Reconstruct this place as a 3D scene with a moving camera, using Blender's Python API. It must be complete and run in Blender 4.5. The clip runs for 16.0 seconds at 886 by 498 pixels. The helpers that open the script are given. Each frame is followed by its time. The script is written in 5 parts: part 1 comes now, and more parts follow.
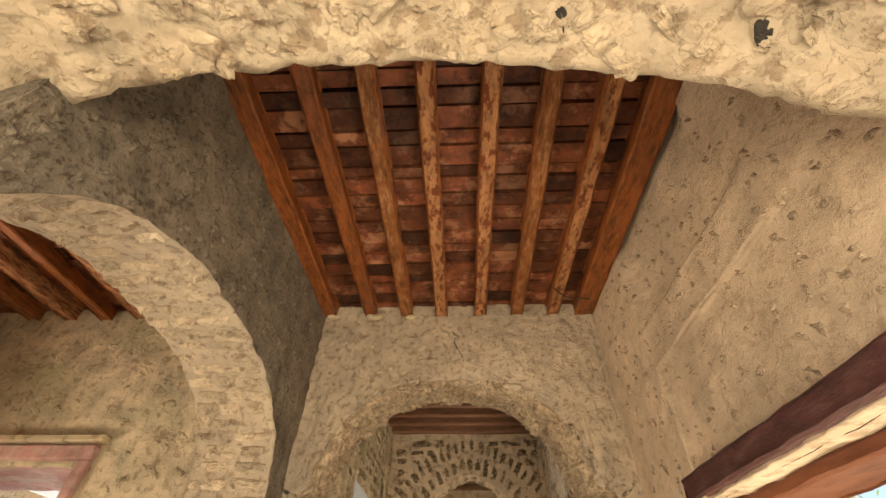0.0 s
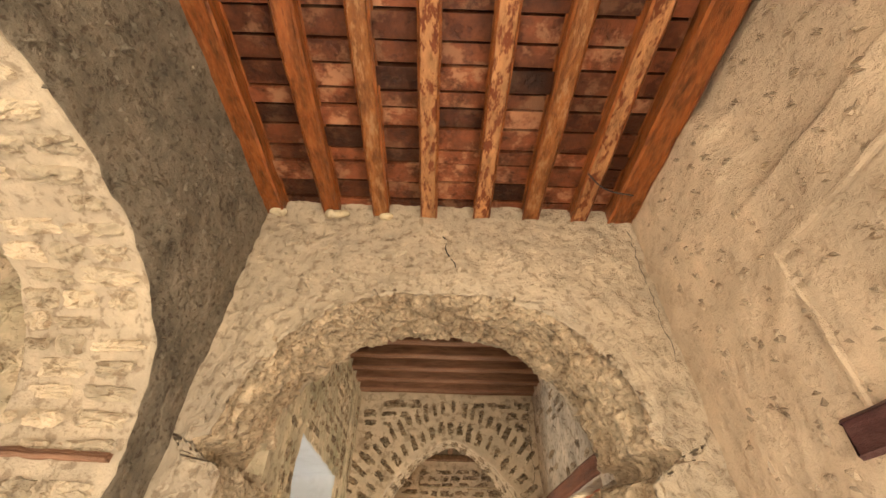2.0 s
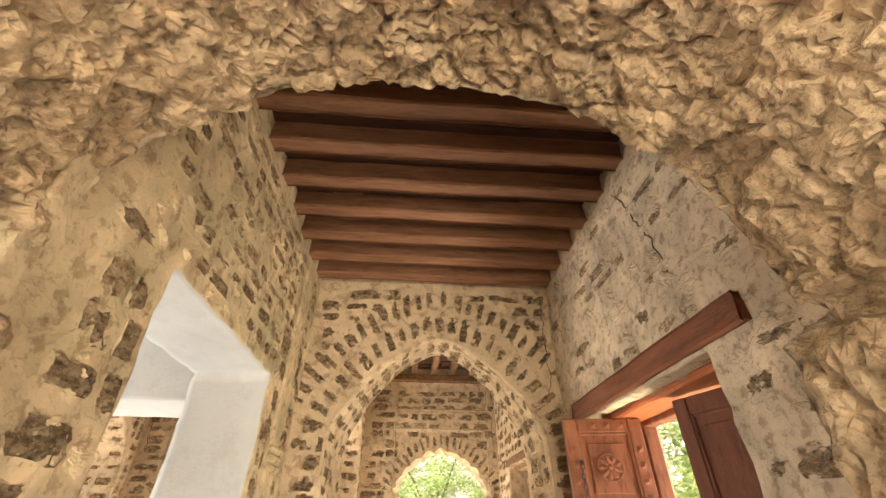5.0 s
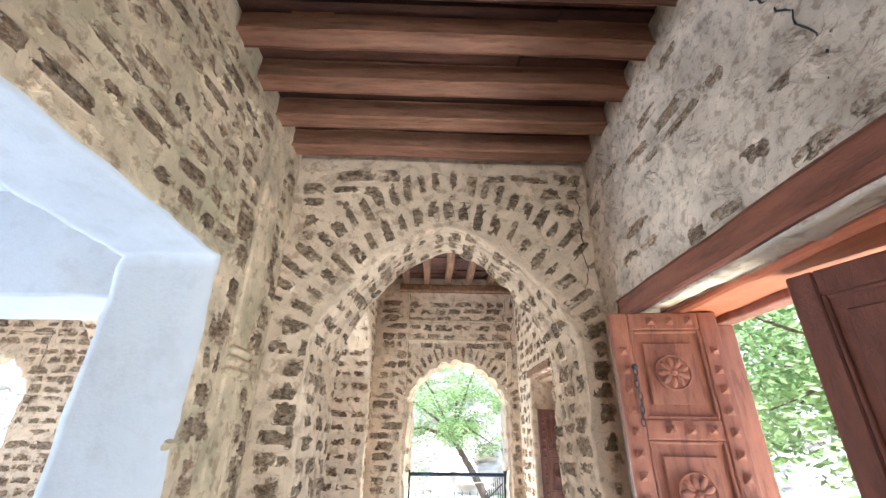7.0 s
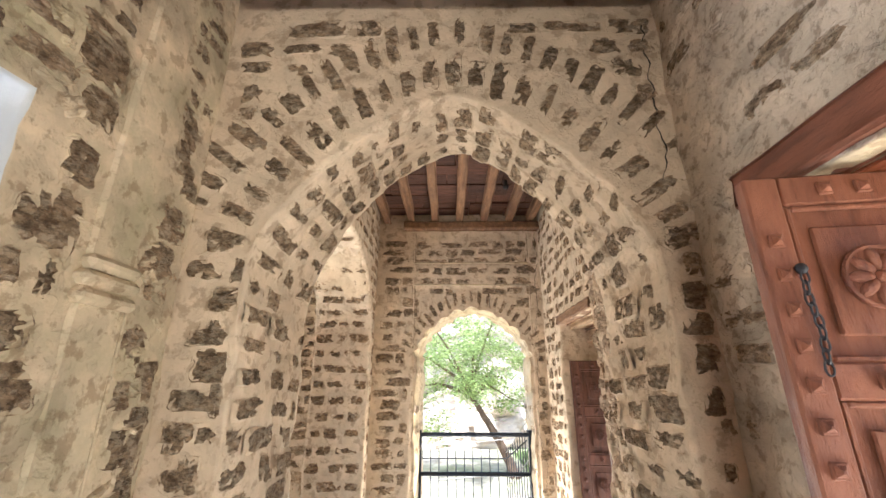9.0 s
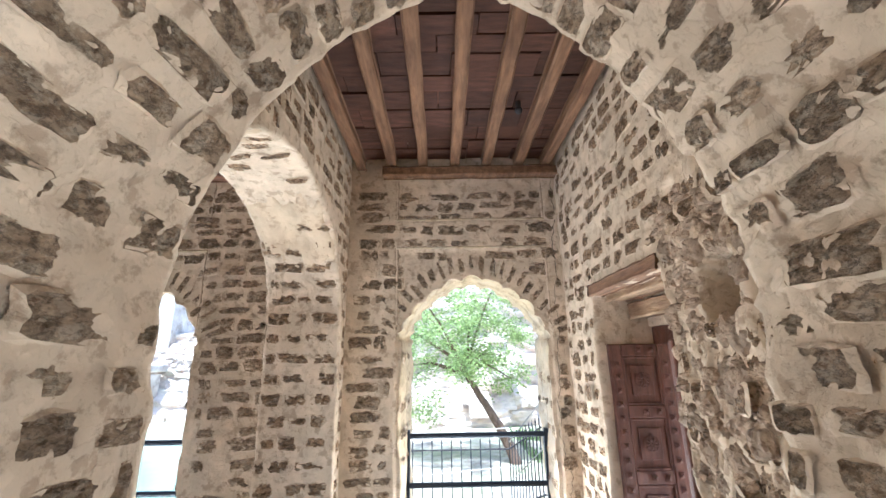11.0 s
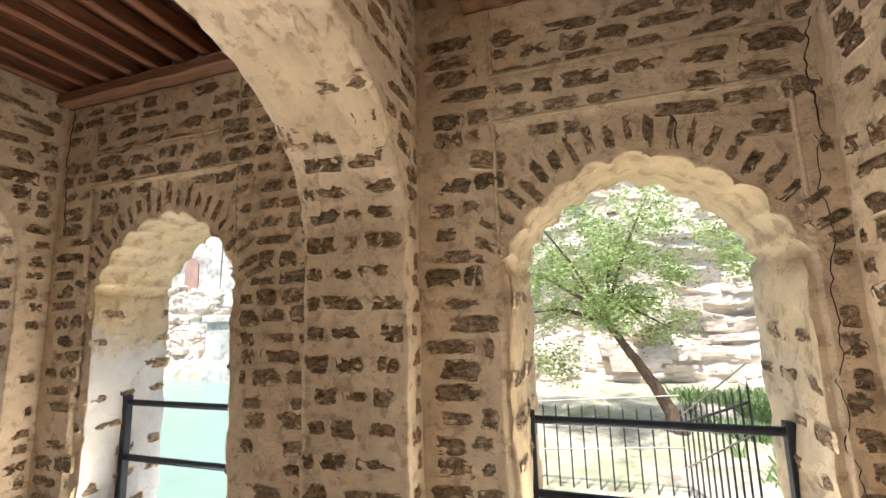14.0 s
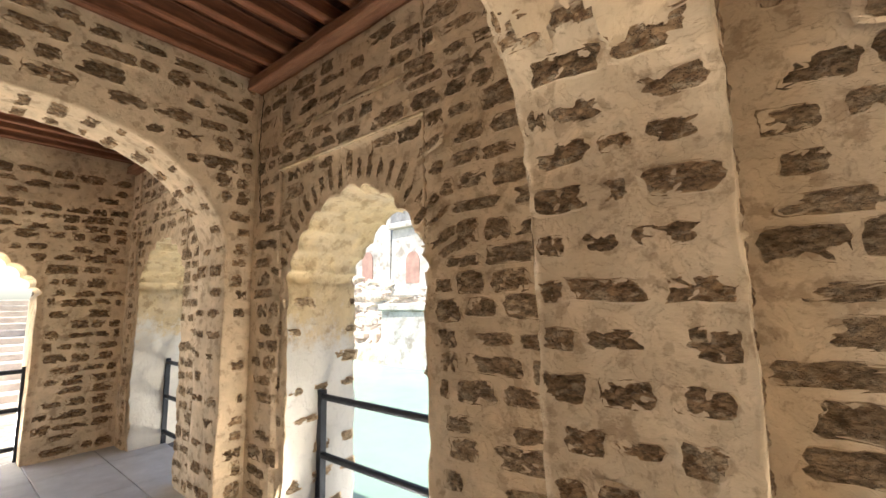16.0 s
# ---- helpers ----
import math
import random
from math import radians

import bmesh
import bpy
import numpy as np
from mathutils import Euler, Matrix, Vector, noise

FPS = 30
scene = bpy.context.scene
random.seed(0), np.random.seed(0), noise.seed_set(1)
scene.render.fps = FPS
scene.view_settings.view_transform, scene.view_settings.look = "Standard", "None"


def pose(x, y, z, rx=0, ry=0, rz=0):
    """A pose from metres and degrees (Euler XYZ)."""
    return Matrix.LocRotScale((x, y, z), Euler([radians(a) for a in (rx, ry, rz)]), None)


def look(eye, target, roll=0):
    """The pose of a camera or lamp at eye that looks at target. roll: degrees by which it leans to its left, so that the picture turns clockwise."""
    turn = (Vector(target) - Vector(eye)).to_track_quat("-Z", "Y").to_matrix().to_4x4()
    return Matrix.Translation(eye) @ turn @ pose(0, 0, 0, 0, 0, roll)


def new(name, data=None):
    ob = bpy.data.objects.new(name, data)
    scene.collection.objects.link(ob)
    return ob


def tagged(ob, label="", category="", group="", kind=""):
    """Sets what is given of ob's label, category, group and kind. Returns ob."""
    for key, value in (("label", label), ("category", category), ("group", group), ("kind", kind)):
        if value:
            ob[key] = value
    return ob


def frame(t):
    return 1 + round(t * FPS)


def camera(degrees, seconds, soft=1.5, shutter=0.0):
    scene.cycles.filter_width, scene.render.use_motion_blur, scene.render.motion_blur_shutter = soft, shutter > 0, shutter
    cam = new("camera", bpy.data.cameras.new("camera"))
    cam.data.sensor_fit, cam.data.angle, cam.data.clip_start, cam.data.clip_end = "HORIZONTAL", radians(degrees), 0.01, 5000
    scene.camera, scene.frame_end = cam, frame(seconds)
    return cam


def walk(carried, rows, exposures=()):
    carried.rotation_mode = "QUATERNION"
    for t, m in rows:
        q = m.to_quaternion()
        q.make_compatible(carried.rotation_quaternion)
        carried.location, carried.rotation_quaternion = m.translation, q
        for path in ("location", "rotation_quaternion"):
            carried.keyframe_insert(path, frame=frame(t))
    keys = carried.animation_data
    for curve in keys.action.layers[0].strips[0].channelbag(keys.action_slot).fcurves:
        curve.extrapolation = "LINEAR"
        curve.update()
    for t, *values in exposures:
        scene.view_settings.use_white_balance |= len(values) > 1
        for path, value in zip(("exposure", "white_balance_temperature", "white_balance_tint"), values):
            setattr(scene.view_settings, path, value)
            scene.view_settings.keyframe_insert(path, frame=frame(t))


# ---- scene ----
import itertools
from mathutils.bvhtree import BVHTree
# Camera and walk
cam = camera(95.0, 16.0)
PATH = [
    (0, (-0.077, -0.239, 1.206), (-0.146, 1.208, 2.584), 0.8),
    (0.5, (-0.045, 0.029, 1.306), (-0.127, 1.5, 2.658), 1.1),
    (1, (-0.125, 0.309, 1.337), (-0.212, 1.795, 2.674), 1.6),
    (1.5, (-0.148, 0.621, 1.344), (-0.158, 2.117, 2.672), 1.0),
    (2, (-0.148, 0.936, 1.37), (-0.131, 2.442, 2.686), 1.3),
    (2.5, (-0.238, 1.246, 1.394), (-0.182, 2.769, 2.689), 1.5),
    (3, (-0.213, 1.539, 1.4), (-0.083, 3.098, 2.647), 1.0),
    (3.5, (-0.154, 1.837, 1.411), (-0.036, 3.41, 2.641), 1.2),
    (4, (-0.195, 2.125, 1.43), (-0.1, 3.718, 2.635), 0.8),
    (4.5, (-0.185, 2.375, 1.446), (-0.065, 3.985, 2.627), 0.2),
    (6.8, (-0.06, 3.338, 1.515), (0.003, 5.156, 2.347), 0.6),
    (7, (-0.045, 3.424, 1.51), (-0.004, 5.251, 2.324), 0.8),
    (7.5, (-0.062, 3.683, 1.51), (-0.065, 5.533, 2.271), 1.0),
    (8, (-0.061, 3.916, 1.51), (-0.06, 5.78, 2.234), 0.8),
    (8.5, (0.006, 4.158, 1.519), (0.006, 6.039, 2.196), 0.4),
    (9, (0.025, 4.37, 1.513), (-0.004, 6.265, 2.15), 0.1),
    (9.2, (0.016, 4.472, 1.519), (-0.023, 6.373, 2.142), 0.0),
    (11.3, (0.001, 5.641, 1.678), (0.05, 7.588, 2.135), -1.5),
    (11.5, (0.012, 5.75, 1.672), (0.085, 7.706, 2.083), -1.7),
    (12, (0.068, 6.039, 1.661), (0.132, 8.002, 2.04), -1.6),
    (12.5, (0.091, 6.35, 1.654), (0.091, 8.315, 2.026), -1.4),
    (13, (0.096, 6.618, 1.66), (0.053, 8.587, 2.009), -1.5),
    (13.5, (0.074, 6.82, 1.654), (-0.225, 8.773, 1.963), -1.7),
    (14, (-0.049, 6.98, 1.64), (-0.629, 8.873, 1.926), -1.7),
    (14.5, (-0.205, 7.134, 1.644), (-0.899, 8.988, 1.929), -1.3),
    (15, (-0.335, 7.346, 1.64), (-1.231, 9.113, 1.918), -1.2),
    (15.5, (-0.514, 7.478, 1.645), (-1.665, 9.093, 1.898), -1.2),
    (16, (-0.805, 7.554, 1.653), (-2.031, 9.113, 1.91), -1.1),
]
EXPOSURES = [(0, 1.2, 7100, 10), (0.7, 2.0, 6800, 10), (2, 1.9, 6800, 10), (3, 2.0, 6800, 10), (4.5, 2.2, 7350, 10), (7, 2.47, 4850, 8), (7.5, 2.3, 5350, 9), (8, 2.14, 6050, 10), (8.5, 2.2, 6400, 10), (9, 2.2, 5500, 10),
             (11.5, 2.1, 4800, 8), (12, 1.93, 5650, 9), (12.5, 1.88, 6050, 10), (13, 1.72, 6000, 10), (14, 1.4, 5950, 10), (15, 1.18, 6100, 10), (15.5, 1.34, 6100, 10), (16, 1.62, 6250, 10)]
walk(cam, [(t, look(eye, target, roll)) for t, eye, target, roll in PATH], EXPOSURES)

# Sky and sun
world = bpy.data.worlds.new("sky")
scene.world = world
world.use_nodes = True
wt = world.node_tree
sky = wt.nodes.new("ShaderNodeTexSky")
sky.sky_type = "NISHITA"
sky.sun_disc = False
SUN_EL, SUN_AZ = radians(70), radians(200)
sky.sun_elevation, sky.sun_rotation = SUN_EL, SUN_AZ
sky.air_density, sky.dust_density = 1.0, 2.0
wt.links.new(sky.outputs[0], wt.nodes["Background"].inputs[0])
wt.nodes["Background"].inputs[1].default_value = 0.12
sun_dir = Vector((math.sin(SUN_AZ) * math.cos(SUN_EL), math.cos(SUN_AZ) * math.cos(SUN_EL), math.sin(SUN_EL)))
sun_data = bpy.data.lights.new("sun", "SUN")
sun_data.energy, sun_data.angle, sun_data.color = 3.5, radians(0.6), (1.0, 0.95, 0.86)
sun = new("sun", sun_data)
sun.matrix_world = look(sun_dir * 40, (0, 0, 0))


def daylight(name, eye, target, w, h, watts, colour=(1.0, 0.90, 0.74)):
    """Light that the sunlit ground and sky send in at the foot of an opening."""
    data = bpy.data.lights.new(name, "AREA")
    data.shape, data.size, data.size_y, data.energy, data.color = "RECTANGLE", w, h, watts, colour
    lamp = new(name, data)
    lamp.matrix_world = look(eye, target)


daylight("daylight_entry", (-0.2, -1.9, 0.55), (-0.1, 1.7, 1.9), 2.4, 1.4, 50)
# Added fill lamp outside an unseen doorway, to brighten the side room
daylight("daylight_side_room", (-5.2, 1.1, 0.3), (-2.4, 1.9, 2.0), 1.1, 0.8, 60)
daylight("daylight_low_door", (1.72, 1.30, 0.30), (-1.2, 1.6, 1.5), 1.3, 0.5, 19)
daylight("daylight_carved_door", (2.1, 4.8, 0.1), (-0.9, 4.9, 2.0), 1.2, 0.8, 32)
daylight("daylight_deep_door", (2.3, 7.95, -0.1), (-0.4, 7.8, 2.4), 0.9, 0.7, 12)
daylight("daylight_window_a", (0.3, 9.16, 0.22), (0.1, 7.2, 1.8), 1.1, 0.4, 15)
daylight("daylight_sill_a", (0.3, 10.15, -0.1), (0.1, 7.6, 2.5), 1.2, 0.5, 9)
daylight("daylight_window_b", (-2.8, 9.16, 0.14), (-2.5, 7.2, 1.8), 1.1, 0.3, 17)
daylight("daylight_sill_b", (-2.8, 10.15, -0.15), (-2.5, 7.6, 2.5), 1.2, 0.5, 7, (1.0, 0.94, 0.84))
daylight("daylight_window_c", (-6.0, 10.7, -0.15), (-6.0, 7.6, 2.4), 1.2, 0.8, 21)
daylight("daylight_window_west", (-8.6, 7.65, -0.05), (1.1, 7.7, 2.7), 1.2, 0.8, 75)
daylight("daylight_white_room", (-5.3, 4.5, -0.1), (1.1, 4.9, 2.8), 1.4, 0.8, 100, (0.93, 0.96, 1.0))


# Materials
def mat(name, base, rough=0.85, scale=6.0, vary=0.25, bump=0.4, bump_scale=60.0, stain=None, stain_scale=1.3, stain_amount=0.5,
        metal=0.0, per_object=0.0, stretch=(1, 1, 1), island=0.0, coat=0.0, pits=0.0, pit_scale=17.0, flake=0.0, flake_scale=5.0, edge=(0.46, 0.68), cracks=0.0, crack_scale=12.0):
    m = bpy.data.materials.new(name)
    m.use_nodes = True
    nt = m.node_tree
    n, link = nt.nodes, nt.links.new
    b = n["Principled BSDF"]
    b.inputs["Roughness"].default_value, b.inputs["Metallic"].default_value = rough, metal
    b.inputs["Specular IOR Level"].default_value = 0.3
    b.inputs["Coat Weight"].default_value = coat
    geo = n.new("ShaderNodeNewGeometry")
    mp = n.new("ShaderNodeMapping")
    mp.inputs["Scale"].default_value = stretch
    link(geo.outputs["Position"], mp.inputs["Vector"])
    big = n.new("ShaderNodeTexNoise")
    big.inputs["Scale"].default_value, big.inputs["Detail"].default_value, big.inputs["Roughness"].default_value = scale, 7, 0.65
    link(mp.outputs[0], big.inputs["Vector"])
    dark, light = [c * (1 - vary) for c in base], [min(1, c * (1 + vary)) for c in base]
    ramp = n.new("ShaderNodeValToRGB")
    ramp.color_ramp.elements[0].position, ramp.color_ramp.elements[1].position = 0.33, 0.67
    ramp.color_ramp.elements[0].color, ramp.color_ramp.elements[1].color = (*dark, 1), (*light, 1)
    link(big.outputs["Fac"], ramp.inputs[0])
    col = ramp.outputs[0]
    if stain:
        sn = n.new("ShaderNodeTexNoise")
        sn.inputs["Scale"].default_value, sn.inputs["Detail"].default_value, sn.inputs["Roughness"].default_value = stain_scale, 6, 0.7
        link(mp.outputs[0], sn.inputs["Vector"])
        sr = n.new("ShaderNodeValToRGB")
        sr.color_ramp.elements[0].position, sr.color_ramp.elements[1].position = edge
        sr.color_ramp.elements[1].color = (stain_amount,) * 3 + (1,)
        link(sn.outputs["Fac"], sr.inputs[0])
        mix = n.new("ShaderNodeMix")
        mix.data_type = "RGBA"
        link(sr.outputs[0], mix.inputs[0]), link(col, mix.inputs[6])
        mix.inputs[7].default_value = (*stain, 1)
        col = mix.outputs[2]
    if per_object or island:
        hv = n.new("ShaderNodeHueSaturation")
        mr = n.new("ShaderNodeMapRange")
        if per_object:
            oi = n.new("ShaderNodeObjectInfo")
            link(oi.outputs["Random"], mr.inputs[0])
        else:
            link(geo.outputs["Random Per Island"], mr.inputs[0])
        amount = per_object or island
        mr.inputs[3].default_value, mr.inputs[4].default_value = 1 - amount, 1 + amount
        link(mr.outputs[0], hv.inputs["Value"]), link(col, hv.inputs["Color"])
        col = hv.outputs[0]
    # Pits: the shade in small hollows is put into the colour, besides the bump
    if pits:
        pn = n.new("ShaderNodeTexNoise")
        pn.inputs["Scale"].default_value, pn.inputs["Detail"].default_value, pn.inputs["Roughness"].default_value = pit_scale, 5, 0.62
        link(mp.outputs[0], pn.inputs["Vector"])
        pr = n.new("ShaderNodeValToRGB")
        pr.color_ramp.elements[0].position, pr.color_ramp.elements[1].position = 0.385, 0.46
        pr.color_ramp.elements[0].color = (1 - 0.86 * pits, 1 - pits, max(0.05, 1 - 1.1 * pits), 1)
        link(pn.outputs["Fac"], pr.inputs[0])
        mul = n.new("ShaderNodeMix")
        mul.data_type, mul.blend_type = "RGBA", "MULTIPLY"
        mul.inputs[0].default_value = 1.0
        link(col, mul.inputs[6]), link(pr.outputs[0], mul.inputs[7])
        col = mul.outputs[2]
    if flake:
        fn = n.new("ShaderNodeTexNoise")
        fn.inputs["Scale"].default_value, fn.inputs["Detail"].default_value, fn.inputs["Roughness"].default_value = flake_scale, 9, 0.62
        fn.inputs["Distortion"].default_value = 0.35
        link(mp.outputs[0], fn.inputs["Vector"])
        fr = n.new("ShaderNodeValToRGB")
        e = fr.color_ramp.elements
        e[0].position, e[1].position = 0.375, 0.66
        for place, level in ((0.40, 0.35), (0.485, 0.42), (0.50, 0.68), (0.585, 0.74), (0.60, 0.97)):
            e.new(place).color = (level, level, level, 1)
        link(fn.outputs["Fac"], fr.inputs[0])
        tone = n.new("ShaderNodeMapRange")
        tone.inputs[3].default_value, tone.inputs[4].default_value = 1 - 0.30 * flake, 1 + 0.10 * flake
        link(fr.outputs[0], tone.inputs[0])
        layer = n.new("ShaderNodeMix")
        layer.data_type, layer.blend_type = "RGBA", "MULTIPLY"
        layer.inputs[0].default_value = 1.0
        link(col, layer.inputs[6]), link(tone.outputs[0], layer.inputs[7])
        col = layer.outputs[2]
    # Crack lines: shade of narrow crevices darkens the colour, besides the bump
    if cracks:
        bend = n.new("ShaderNodeMix")
        bend.data_type = "VECTOR"
        bend.inputs[0].default_value = 0.12
        link(mp.outputs[0], bend.inputs[4]), link(big.outputs["Color"], bend.inputs[5])
        cell = n.new("ShaderNodeTexVoronoi")
        cell.feature = "DISTANCE_TO_EDGE"
        cell.inputs["Scale"].default_value = crack_scale
        link(bend.outputs[1], cell.inputs["Vector"])
        split = n.new("ShaderNodeMapRange")
        split.inputs[2].default_value = 0.09
        link(cell.outputs["Distance"], split.inputs[0])
        gap_tone = n.new("ShaderNodeMapRange")
        gap_tone.inputs[3].default_value, gap_tone.inputs[4].default_value = 1 - cracks, 1.0
        link(split.outputs[0], gap_tone.inputs[0])
        shade = n.new("ShaderNodeMix")
        shade.data_type, shade.blend_type = "RGBA", "MULTIPLY"
        shade.inputs[0].default_value = 1.0
        link(col, shade.inputs[6]), link(gap_tone.outputs[0], shade.inputs[7])
        col = shade.outputs[2]
    link(col, b.inputs["Base Color"])
    fine = n.new("ShaderNodeTexNoise")
    fine.inputs["Scale"].default_value, fine.inputs["Detail"].default_value, fine.inputs["Roughness"].default_value = bump_scale, 6, 0.7
    link(mp.outputs[0], fine.inputs["Vector"])
    bp = n.new("ShaderNodeBump")
    bp.inputs["Strength"].default_value, bp.inputs["Distance"].default_value = bump, 0.03
    height = fine.outputs["Fac"]
    if pits:
        add = n.new("ShaderNodeMath")
        add.operation = "ADD"
        link(fine.outputs["Fac"], add.inputs[0]), link(pr.outputs[0], add.inputs[1])
        height = add.outputs[0]
    link(height, bp.inputs["Height"]), link(bp.outputs[0], b.inputs["Normal"])
    below = bp
    if flake:
        layers = n.new("ShaderNodeBump")
        layers.inputs["Strength"].default_value, layers.inputs["Distance"].default_value = min(1.0, flake), 0.03
        link(fr.outputs[0], layers.inputs["Height"]), link(layers.outputs[0], bp.inputs["Normal"])
        below = layers
    if cracks:
        blocks = n.new("ShaderNodeBump")
        blocks.inputs["Strength"].default_value, blocks.inputs["Distance"].default_value = min(1.0, cracks * 2.2), 0.035
        link(split.outputs[0], blocks.inputs["Height"]), link(blocks.outputs[0], below.inputs["Normal"])
    return m


M_RUBBLE = mat("rough_lime_plaster", (0.55, 0.43, 0.30), 0.95, 5, 0.2, 0.7, 50, (0.44, 0.345, 0.25), 2.2, 0.7, pits=0.3, pit_scale=20, flake=0.22, flake_scale=11)
M_DARKWALL = mat("dark_brown_plaster", (0.22, 0.175, 0.125), 0.95, 6, 0.35, 0.8, 34, (0.30, 0.23, 0.16), 1.6, 0.6, pits=0.4, pit_scale=38, flake=0.45, flake_scale=10)
M_TANWALL = mat("tan_mud_plaster", (0.61, 0.45, 0.305), 0.95, 3.2, 0.2, 0.7, 36, (0.48, 0.365, 0.255), 1.5, 0.75, pits=0.16, pit_scale=18, flake=0.14, flake_scale=5)
M_ENTRY = mat("pale_clay_plaster", (0.50, 0.39, 0.265), 0.95, 7, 0.2, 0.5, 18, (0.41, 0.30, 0.19), 3.0, 0.6, pits=0.4, pit_scale=10, flake=0.6, flake_scale=6)
M_LIME = mat("lime_mortar", (0.67, 0.525, 0.36), 0.93, 5, 0.13, 0.25, 26, (0.55, 0.415, 0.275), 2.0, 0.6, pits=0.3, pit_scale=14, flake=0.5, flake_scale=7)
M_MOSSY = mat("mossy_lime_mortar", (0.65, 0.515, 0.345), 0.93, 6, 0.18, 0.3, 28, (0.42, 0.37, 0.22), 1.7, 0.8, pits=0.35, pit_scale=16, flake=0.6, flake_scale=6)
M_PATCH = mat("grey_patched_plaster", (0.63, 0.505, 0.36), 0.93, 5, 0.2, 0.35, 26, (0.43, 0.335, 0.23), 1.8, 0.8, pits=0.35, pit_scale=20, flake=0.6, flake_scale=5)
# Yellow of sunlight bounced onto the reveals is put into this plaster's colour
M_REVEAL = mat("bounce_yellow_lime", (0.58, 0.45, 0.275), 0.92, 6, 0.14, 0.35, 22, (0.50, 0.43, 0.34), 1.6, 0.7, pits=0.3, pit_scale=10, flake=0.5, flake_scale=5)


def limewashed(name, source, height):
    """A copy of a plaster with an old, ragged whitewash up to about that height."""
    m = source.copy()
    m.name = name
    nt = m.node_tree
    n, link = nt.nodes, nt.links.new
    b = n["Principled BSDF"]
    under = b.inputs["Base Color"].links[0].from_socket
    geo, sep, ns = n.new("ShaderNodeNewGeometry"), n.new("ShaderNodeSeparateXYZ"), n.new("ShaderNodeTexNoise")
    link(geo.outputs["Position"], sep.inputs[0]), link(geo.outputs["Position"], ns.inputs["Vector"])
    ns.inputs["Scale"].default_value, ns.inputs["Detail"].default_value, ns.inputs["Roughness"].default_value = 4.5, 8, 0.7
    mul, add, edge, mix = n.new("ShaderNodeMath"), n.new("ShaderNodeMath"), n.new("ShaderNodeMapRange"), n.new("ShaderNodeMix")
    mul.operation, add.operation = "MULTIPLY_ADD", "ADD"
    mul.inputs[1].default_value, mul.inputs[2].default_value = 1.6, -0.8
    link(ns.outputs["Fac"], mul.inputs[0]), link(mul.outputs[0], add.inputs[0]), link(sep.outputs["Z"], add.inputs[1])
    edge.inputs[1].default_value, edge.inputs[2].default_value, edge.inputs[3].default_value, edge.inputs[4].default_value = height - 0.12, height + 0.12, 0.8, 0.0
    link(add.outputs[0], edge.inputs[0])
    mix.data_type = "RGBA"
    link(edge.outputs[0], mix.inputs[0]), link(under, mix.inputs[6])
    mix.inputs[7].default_value = (0.58, 0.57, 0.55, 1)
    link(mix.outputs[2], b.inputs["Base Color"])
    return m


M_WASHED = limewashed("limewashed_reveal", M_REVEAL, 1.4)
M_STONE = mat("brown_rubble_stone", (0.40, 0.26, 0.145), 0.95, 26, 0.4, 1.0, 46, (0.60, 0.465, 0.31), 17, 0.85, per_object=0.22, stretch=(1, 1, 1.8), pits=0.5, pit_scale=24, edge=(0.535, 0.585), cracks=0.4, crack_scale=20)
M_DUSTY = mat("lime_smeared_stone", (0.43, 0.30, 0.18), 0.95, 26, 0.4, 1.0, 46, (0.60, 0.465, 0.31), 15, 0.85, per_object=0.2, stretch=(1, 1, 1.8), pits=0.42, pit_scale=24, edge=(0.50, 0.56), cracks=0.35, crack_scale=20)
M_WHITE = mat("whitewash", (0.58, 0.58, 0.575), 0.8, 2.5, 0.06, 0.2, 30, (0.56, 0.56, 0.555), 1.8, 0.7, pits=0.06, pit_scale=7)
M_WOOD_RED = mat("varnished_red_timber", (0.23, 0.063, 0.015), 0.34, 4, 0.6, 0.4, 30, (0.36, 0.13, 0.04), 9.0, 0.75, stretch=(6, 1.6, 6), coat=0.2, pits=0.4, pit_scale=6)
M_WOOD_MID = mat("half_worn_timber_faces", (0.27, 0.095, 0.026), 0.4, 5, 0.4, 0.5, 30, (0.42, 0.20, 0.085), 8.0, 0.9, stretch=(3.5, 1.0, 6), pits=0.4, pit_scale=8, edge=(0.52, 0.58))
M_WOOD_PALE = mat("worn_timber_faces", (0.46, 0.21, 0.085), 0.45, 5, 0.35, 0.5, 30, (0.18, 0.042, 0.011), 7.0, 1.0, stretch=(3.5, 1.3, 6), pits=0.3, pit_scale=9, edge=(0.50, 0.56))
M_TILE = mat("red_clay_tile", (0.15, 0.044, 0.018), 0.45, 9, 0.5, 0.4, 40, (0.33, 0.155, 0.08), 6, 0.7, island=0.75, pits=0.5, pit_scale=10, edge=(0.52, 0.6))
M_MORTAR = mat("tile_mortar", (0.20, 0.10, 0.06), 0.9, 14, 0.4, 0.6, 40)
M_WOOD_BROWN = mat("old_brown_timber", (0.31, 0.155, 0.088), 0.6, 4, 0.3, 0.6, 30, (0.25, 0.105, 0.055), 2.5, 0.7, stretch=(0.9, 6, 6), pits=0.25, pit_scale=6)
M_WOOD_GALLERY = mat("old_red_joists", (0.25, 0.105, 0.055), 0.6, 4, 0.4, 0.5, 30, (0.13, 0.048, 0.024), 2.5, 0.7, stretch=(6, 0.9, 6))
M_SOFFIT = mat("pinkish_lime_plaster", (0.62, 0.475, 0.31), 0.92, 3, 0.10, 0.35, 24, (0.55, 0.40, 0.25), 2.2, 0.6, pits=0.25, pit_scale=9, flake=0.3, flake_scale=4)
